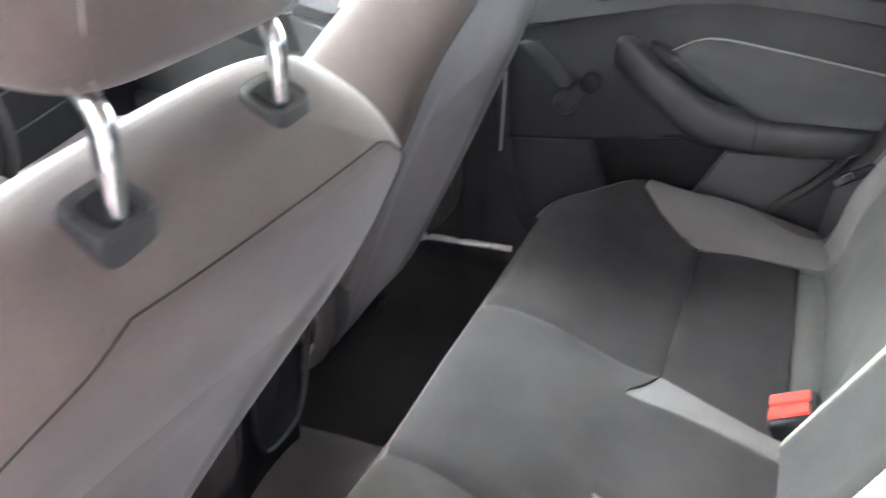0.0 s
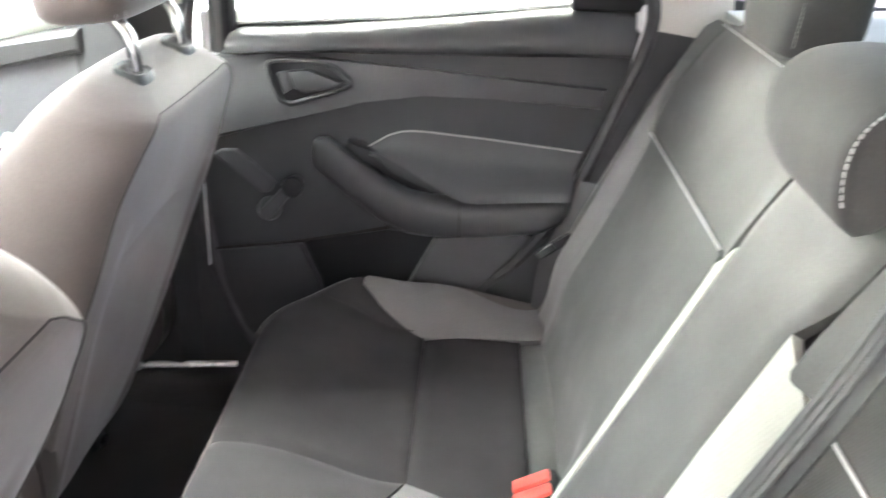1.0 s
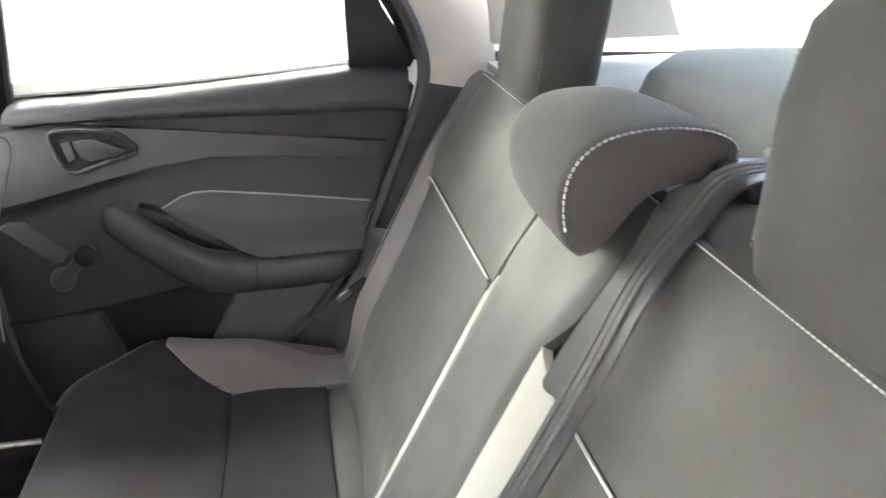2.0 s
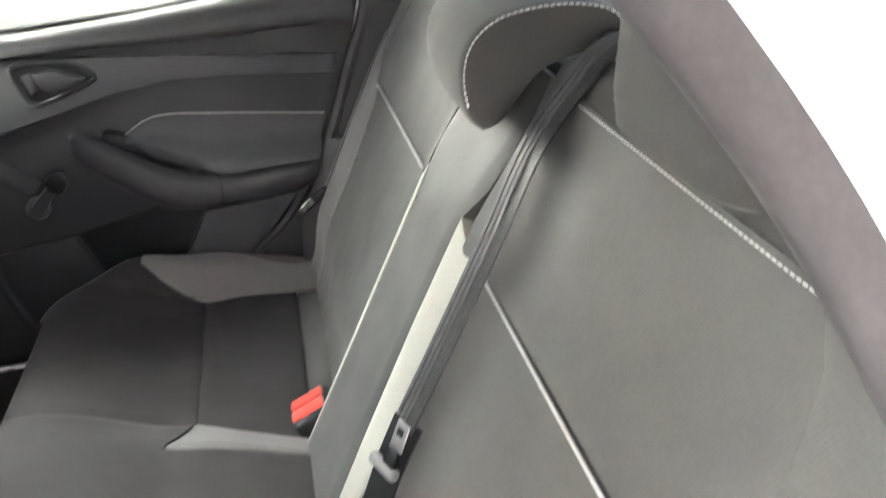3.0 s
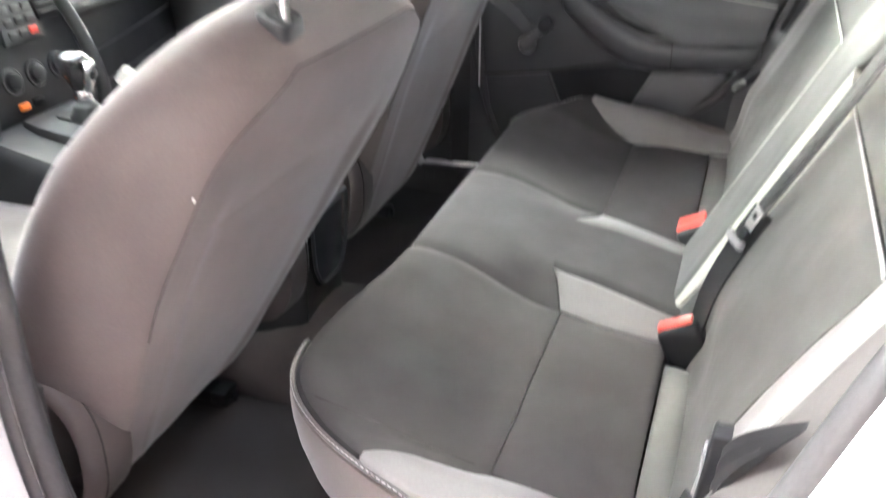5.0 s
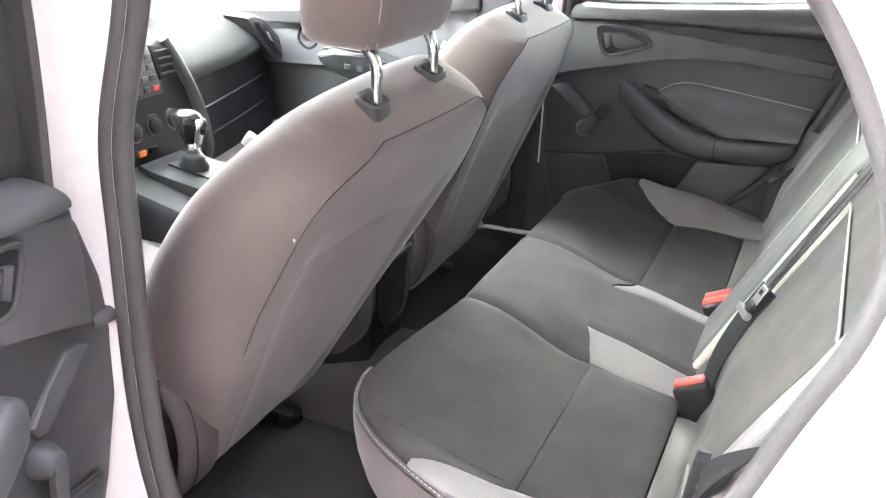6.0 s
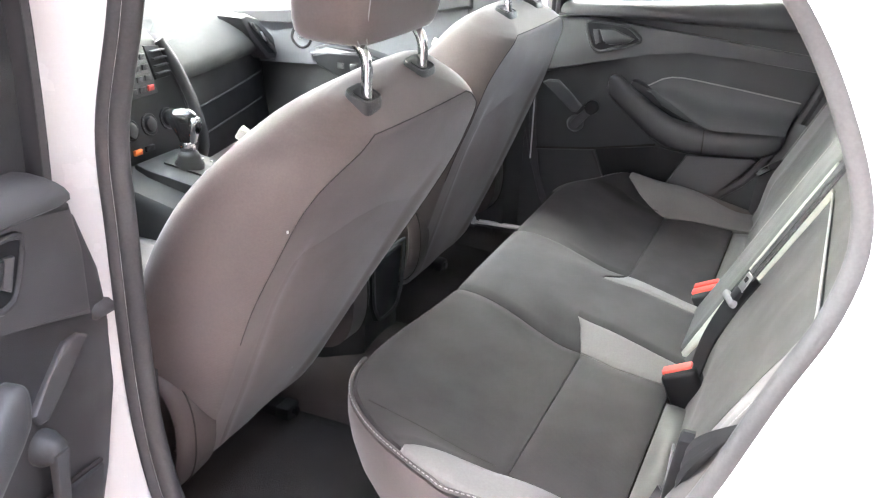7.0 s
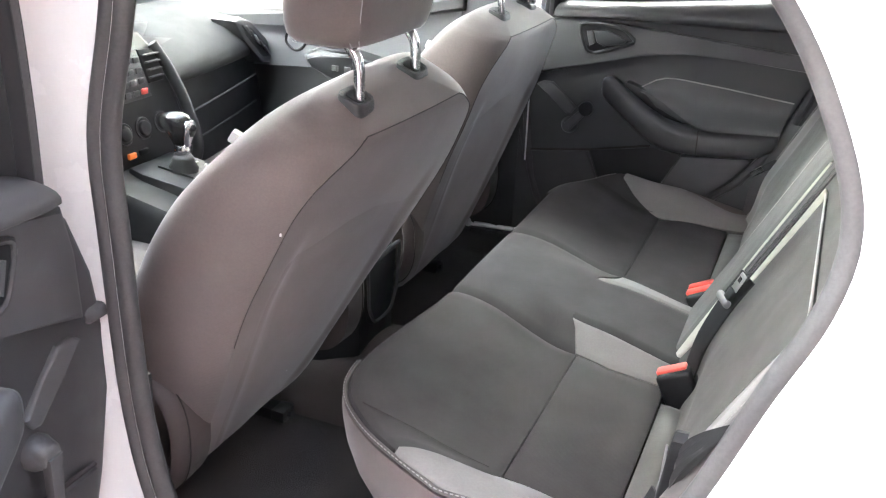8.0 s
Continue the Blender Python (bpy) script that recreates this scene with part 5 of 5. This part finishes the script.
# gear lever on the console
part("shift_plate", prism([(-0.055, 0.70), (0.09, 0.70), (0.10, 0.86), (0.085, 0.90), (-0.045, 0.90), (-0.055, 0.86)], lambda u, v, w: Vector((u + 0.02, v, 0.362 + 0.12 * (v - 0.75) + w)), -0.05, 0.012, 0.006), M_BLACK, console, "satin black shift plate")
part("shift_gate", prism([(0.005, 0.74), (0.055, 0.74), (0.055, 0.86), (0.005, 0.86)], lambda u, v, w: Vector((u + 0.01, v, 0.375 + 0.12 * (v - 0.75) + w)), -0.01, 0.003), M_BLACK, console, "black shift gate")
for k in range(5):
    part("gate_mark", box((0.085, 0.75 + 0.022 * k, 0.380 + 0.0026 * k), (0.006, 0.003, 0.002)), M_PIPE, console)
lever = part("gear_lever", tube([(0.04, 0.81, 0.36), (0.04, 0.815, 0.40), (0.04, 0.82, 0.43)], 0.013, 10), M_BLACK, console, "black gear lever")
part("lever_collar", loft([[Vector((0.04 + r * math.cos(a), 0.817 + r * math.sin(a), z)) for a in (math.tau * k / 16 for k in range(16))] for r, z in ((0.013, 0.414), (0.016, 0.418), (0.016, 0.432), (0.014, 0.436))]), M_CHROME, lever)
knob_at = lambda a, hx, hy, z, dy, dx=0.0: Vector((0.042 + dx + hx * math.cos(a), 0.818 + dy + hy * math.sin(a), z))
turns = [math.tau * k / 24 for k in range(24)]
part("lever_knob", loft([[knob_at(a, hx, hy, z, dy) for a in turns] for z, hx, hy, dy in
     ((0.428, 0.013, 0.014, 0.0), (0.442, 0.015, 0.019, 0.002), (0.458, 0.019, 0.027, 0.006), (0.474, 0.0225, 0.034, 0.010), (0.486, 0.023, 0.036, 0.012), (0.495, 0.020, 0.031, 0.013), (0.500, 0.013, 0.020, 0.013), (0.502, 0.004, 0.008, 0.013))]), M_GLOSS, lever, "glossy black teardrop knob", 60)
part("knob_face", loft([[knob_at(a, hx, 0.007, z, dy) for a in turns] for z, hx, dy in
     ((0.434, 0.008, -0.012), (0.450, 0.0125, -0.016), (0.468, 0.0165, -0.022), (0.480, 0.0160, -0.023), (0.488, 0.010, -0.020))]), M_CHROME, lever, "bright chrome knob trim", 60)
part("knob_button", loft([[knob_at(a, hx, 0.006, z, dy) for a in turns] for z, hx, dy in
     ((0.456, 0.004, -0.0235), (0.464, 0.0095, -0.0265), (0.474, 0.0100, -0.0285), (0.482, 0.005, -0.0265))]), M_GLOSS, lever, "black release button", 60)
part("lever_boot", loft([[Vector((0.040 + r * math.cos(a), 0.815 + 1.2 * r * math.sin(a), z)) for a in turns] for r, z in ((0.030, 0.372), (0.026, 0.385), (0.027, 0.390), (0.020, 0.402), (0.021, 0.406), (0.015, 0.416))]), M_LEATHER, lever, "black pleated boot", 60)

# steering wheel
wheel = thing("steering_wheel", (-0.38, 0.86, 0.5), "black leather steering wheel with bright spokes", "steering wheel")
wm = Matrix.Translation((-0.38, 0.84, 0.56)) @ pose(0, 0, 0, 66, 0, 0)
part("wheel_rim", tube([wm @ Vector((0.185 * math.cos(a), 0.185 * math.sin(a), 0)) for a in (math.tau * k / 48 for k in range(48))], 0.015, 10, True), M_LEATHER, wheel, "black leather rim")
part("wheel_hub", loft([[wm @ Vector((r * a, r * 0.8 * b, z)) for a, b in rounded(1, 1, 24, 3)] for r, z in ((0.06, -0.05), (0.075, -0.01), (0.07, 0.012), (0.04, 0.02))]), M_BLACK, wheel, "black hub")
for ang in (0, 180, 245, 295):
    d = Vector((math.cos(radians(ang)), math.sin(radians(ang)), 0))
    part("spoke", tube([wm @ (d * r) for r in (0.06, 0.12, 0.18)], 0.012, 8, flat=1.6), M_STEEL, wheel, "satin silver spoke")
part("column", tube([wm @ Vector((0, 0, -0.03)), Vector((-0.38, 1.08, 0.45))], 0.045, 12), M_BLACK, wheel)

# ---- seat belts and buckles ----
def buckle(cx, cy, cz, buttons, turn, label):
    b = thing("belt_buckle", (cx, cy, cz - 0.02), label, "seat belt buckle", "belt buckles")
    turned = pose(0, 0, 0, -27, 0, turn)
    m = Matrix.Translation((cx, cy, cz)) @ turned
    part("buckle_body", box((cx, cy, cz), (0.0255 * buttons + 0.010, 0.056, 0.064), 0.008, 3, turned), M_BLACK, b)
    for k in range(buttons):
        u = (k - (buttons - 1) / 2) * 0.0255
        part("release_button", box(m @ Vector((u, 0.002, 0.031)), (0.0195, 0.046, 0.012), 0.003, 2, turned), M_RED, b, "red release button")
    return b


buckle(-0.201, -0.252, 0.285, 1, 0, "black seat belt buckle with one red button in the bench")
buckle(0.142, -0.243, 0.276, 2, 0, "black double buckle with two red buttons in the bench")

def strap_on_back(rows, lift):
    return [back_at(x, z) + Vector((0, 0.9, 0.44)) * lift for x, z in rows]

belt = thing("middle_seat_belt", (-0.17, -0.3, 0.45), "grey ribbed middle seat belt with its tongue hanging loose", "seat belt")
line = [Vector((-0.160, -0.60, 0.80)), Vector((-0.165, -0.545, 0.806)), Vector((-0.172, -0.505, 0.80)), Vector((-0.180, -0.478, 0.775))] + strap_on_back([(-0.192, 0.72), (-0.195, 0.65), (-0.195, 0.58), (-0.193, 0.52), (-0.190, 0.47)], 0.020)
line = smooth_line(line, 40)
part("webbing", ribbon(line, [Vector((1, 0.10, 0.05))] * 40, 0.042, 0.0022), M_WEB, belt, "grey ribbed webbing", 60)
for k in (-0.05, 0.14, 0.36):
    part("web_rib", ribbon([p + Vector((1, 0.10, 0.05)).normalized() * 0.042 * k + Vector((0, 0.0016, 0.001)) for p in line], [Vector((1, 0.1, 0.05))] * 40, 0.006, 0.0010), M_RIB, belt)
low = smooth_line(strap_on_back([(-0.188, 0.47), (-0.192, 0.42), (-0.196, 0.36), (-0.200, 0.30), (-0.204, 0.265)], 0.016), 24)
part("lap_webbing", ribbon(low, [Vector((0.75, 0.55, 0.2))] * 24, [0.034 - 0.008 * k / 23 for k in range(24)], 0.003), M_BELT, belt, "black twisted lap webbing", 60)
tm = Matrix.Translation(back_at(-0.198, 0.430) + Vector((0, 0.022, 0.010))) @ pose(0, 0, 0, -64, 0, 22)
tilt = tm.to_3x3().to_4x4()
tng = part("tongue_grip", box(tm.translation, (0.044, 0.012, 0.010), 0.004, 3, tilt), M_GRIP, belt, "grey plastic tongue grip")
part("grip_stem", box(tm @ Vector((-0.008, -0.013, 0)), (0.020, 0.018, 0.008), 0.003, 2, tilt), M_BLACK, tng)
part("tongue_plate", box(tm @ Vector((-0.008, -0.034, 0)), (0.020, 0.028, 0.0025), 0.001, 1, tilt), M_STEEL, tng, "bright steel tongue")
part("tongue_slot", box(tm @ Vector((-0.008, -0.038, 0)), (0.011, 0.009, 0.0032), 0.001, 1, tilt), M_BLACK, tng)
guide = thing("belt_guide", (-0.15, -0.53, 0.79), "dark plastic belt guide on top of the rear seat", "belt guide")
part("guide_body", box((-0.15, -0.545, 0.792), (0.085, 0.06, 0.022), 0.008, 3), M_BLACK, guide)
part("guide_cap", box((-0.15, -0.575, 0.806), (0.07, 0.03, 0.014), 0.006, 3), M_PIPE, guide, "pale plastic cap")

near_belt = thing("outer_seat_belt", (-0.64, -0.30, 0.42), "black outer seat belt with a plastic tongue by the pillar", "seat belt")
part("tongue", prism([(-0.043, -0.011), (0.043, -0.013), (0.046, -0.002), (0.040, 0.010), (-0.034, 0.012), (-0.045, 0.006)], lambda u, v, w: Vector((-0.633 - v * 0.9, -0.295 + w - 0.004 * u / 0.04, 0.432 + 0.95 * u)), -0.007, 0.008, 0.004, 3), M_BLACK, near_belt, "black plastic tongue")
part("tongue_edge", tube(smooth_line([(-0.638, -0.2862, 0.398), (-0.639, -0.2865, 0.43), (-0.638, -0.2875, 0.462)], 10), 0.0014, 6), M_GRIP, near_belt)
part("tongue_plate", box((-0.610, -0.287, 0.416), (0.026, 0.0025, 0.024), 0.001, 1, pose(0, 0, 0, 0, -12, 0)), M_CHROME, near_belt, "bright steel tongue")
fan = []
for k in range(25):
    f = k / 24
    mid = Vector((-0.641, -0.296, 0.424)).lerp(Vector((-0.704, -0.350, 0.540)), f) + Vector((0.006, 0.010, -0.010)) * math.sin(math.pi * f)
    half = 0.032 * (1 - f) ** 0.9 + 0.004
    fan.append([mid + Vector((0.0, -0.10, 0.99)) * half * (q / 5 - 1) + Vector((0.006, 0.010, 0)) * math.sin(q * 1.9 + 2.0 * f) * (1 - f) * f * 2 for q in range(11)])
part("webbing", loft(fan, closed=False), M_BELT, near_belt, "black webbing gathered into a fan", 60)
wl2 = smooth_line([(-0.630, -0.282, 0.398), (-0.634, -0.274, 0.375), (-0.637, -0.268, 0.35), (-0.645, -0.266, 0.30), (-0.652, -0.27, 0.22)], 20)
part("lap_webbing", ribbon(wl2, [Vector((0.8, 0.5, 0.1))] * 20, 0.015, 0.003), M_BELT, near_belt)

far_belt = thing("outer_seat_belt", (0.64, -0.27, 0.35), "black outer seat belt hanging beside the far pillar", "seat belt")
fl = smooth_line([(0.652, -0.33, 0.50), (0.645, -0.30, 0.425), (0.638, -0.275, 0.37), (0.636, -0.268, 0.31), (0.636, -0.266, 0.24)], 20)
part("webbing", ribbon(fl, [Vector((0.5, 0.8, 0))] * 20, 0.044, 0.003), M_RUBBER, far_belt, "black webbing", 60)
part("tongue", box((0.634, -0.278, 0.402), (0.012, 0.058, 0.016), 0.004, 2, pose(0, 0, 0, -36, 0, 0)), M_BLACK, far_belt, "black plastic tongue")
part("tongue_plate", box((0.626, -0.262, 0.394), (0.003, 0.03, 0.012), 0.001, 1, pose(0, 0, 0, -40, 0, 0)), M_CHROME, far_belt, "bright steel tongue")

# parcel shelf details
solo("shelf_hump", loft([[Vector((0.05 + a, -0.80 + b, z)) for a, b in rounded(hx, hy, 36, 4)] for z, hx, hy in ((0.775, 0.36, 0.20), (0.80, 0.355, 0.19), (0.825, 0.33, 0.16), (0.835, 0.26, 0.10))]), M_SHELF,
     "low felt-covered hump on the parcel shelf", "shelf", "structure", angle=60)

solo("tunnel_carpet", loft([[Vector((w * math.cos(a), y, 0.012 + h * math.sin(a) ** 0.7)) for a in (math.pi * k / 16 for k in range(17))] for y, w, h in ((0.0, 0.16, 0.10), (0.1, 0.16, 0.108), (0.2, 0.16, 0.112), (0.30, 0.155, 0.118), (0.36, 0.15, 0.12), (0.50, 0.15, 0.12))], closed=False), M_CARPET2,
     "brown-grey carpet over the raised centre tunnel", "carpet", "structure", angle=70)
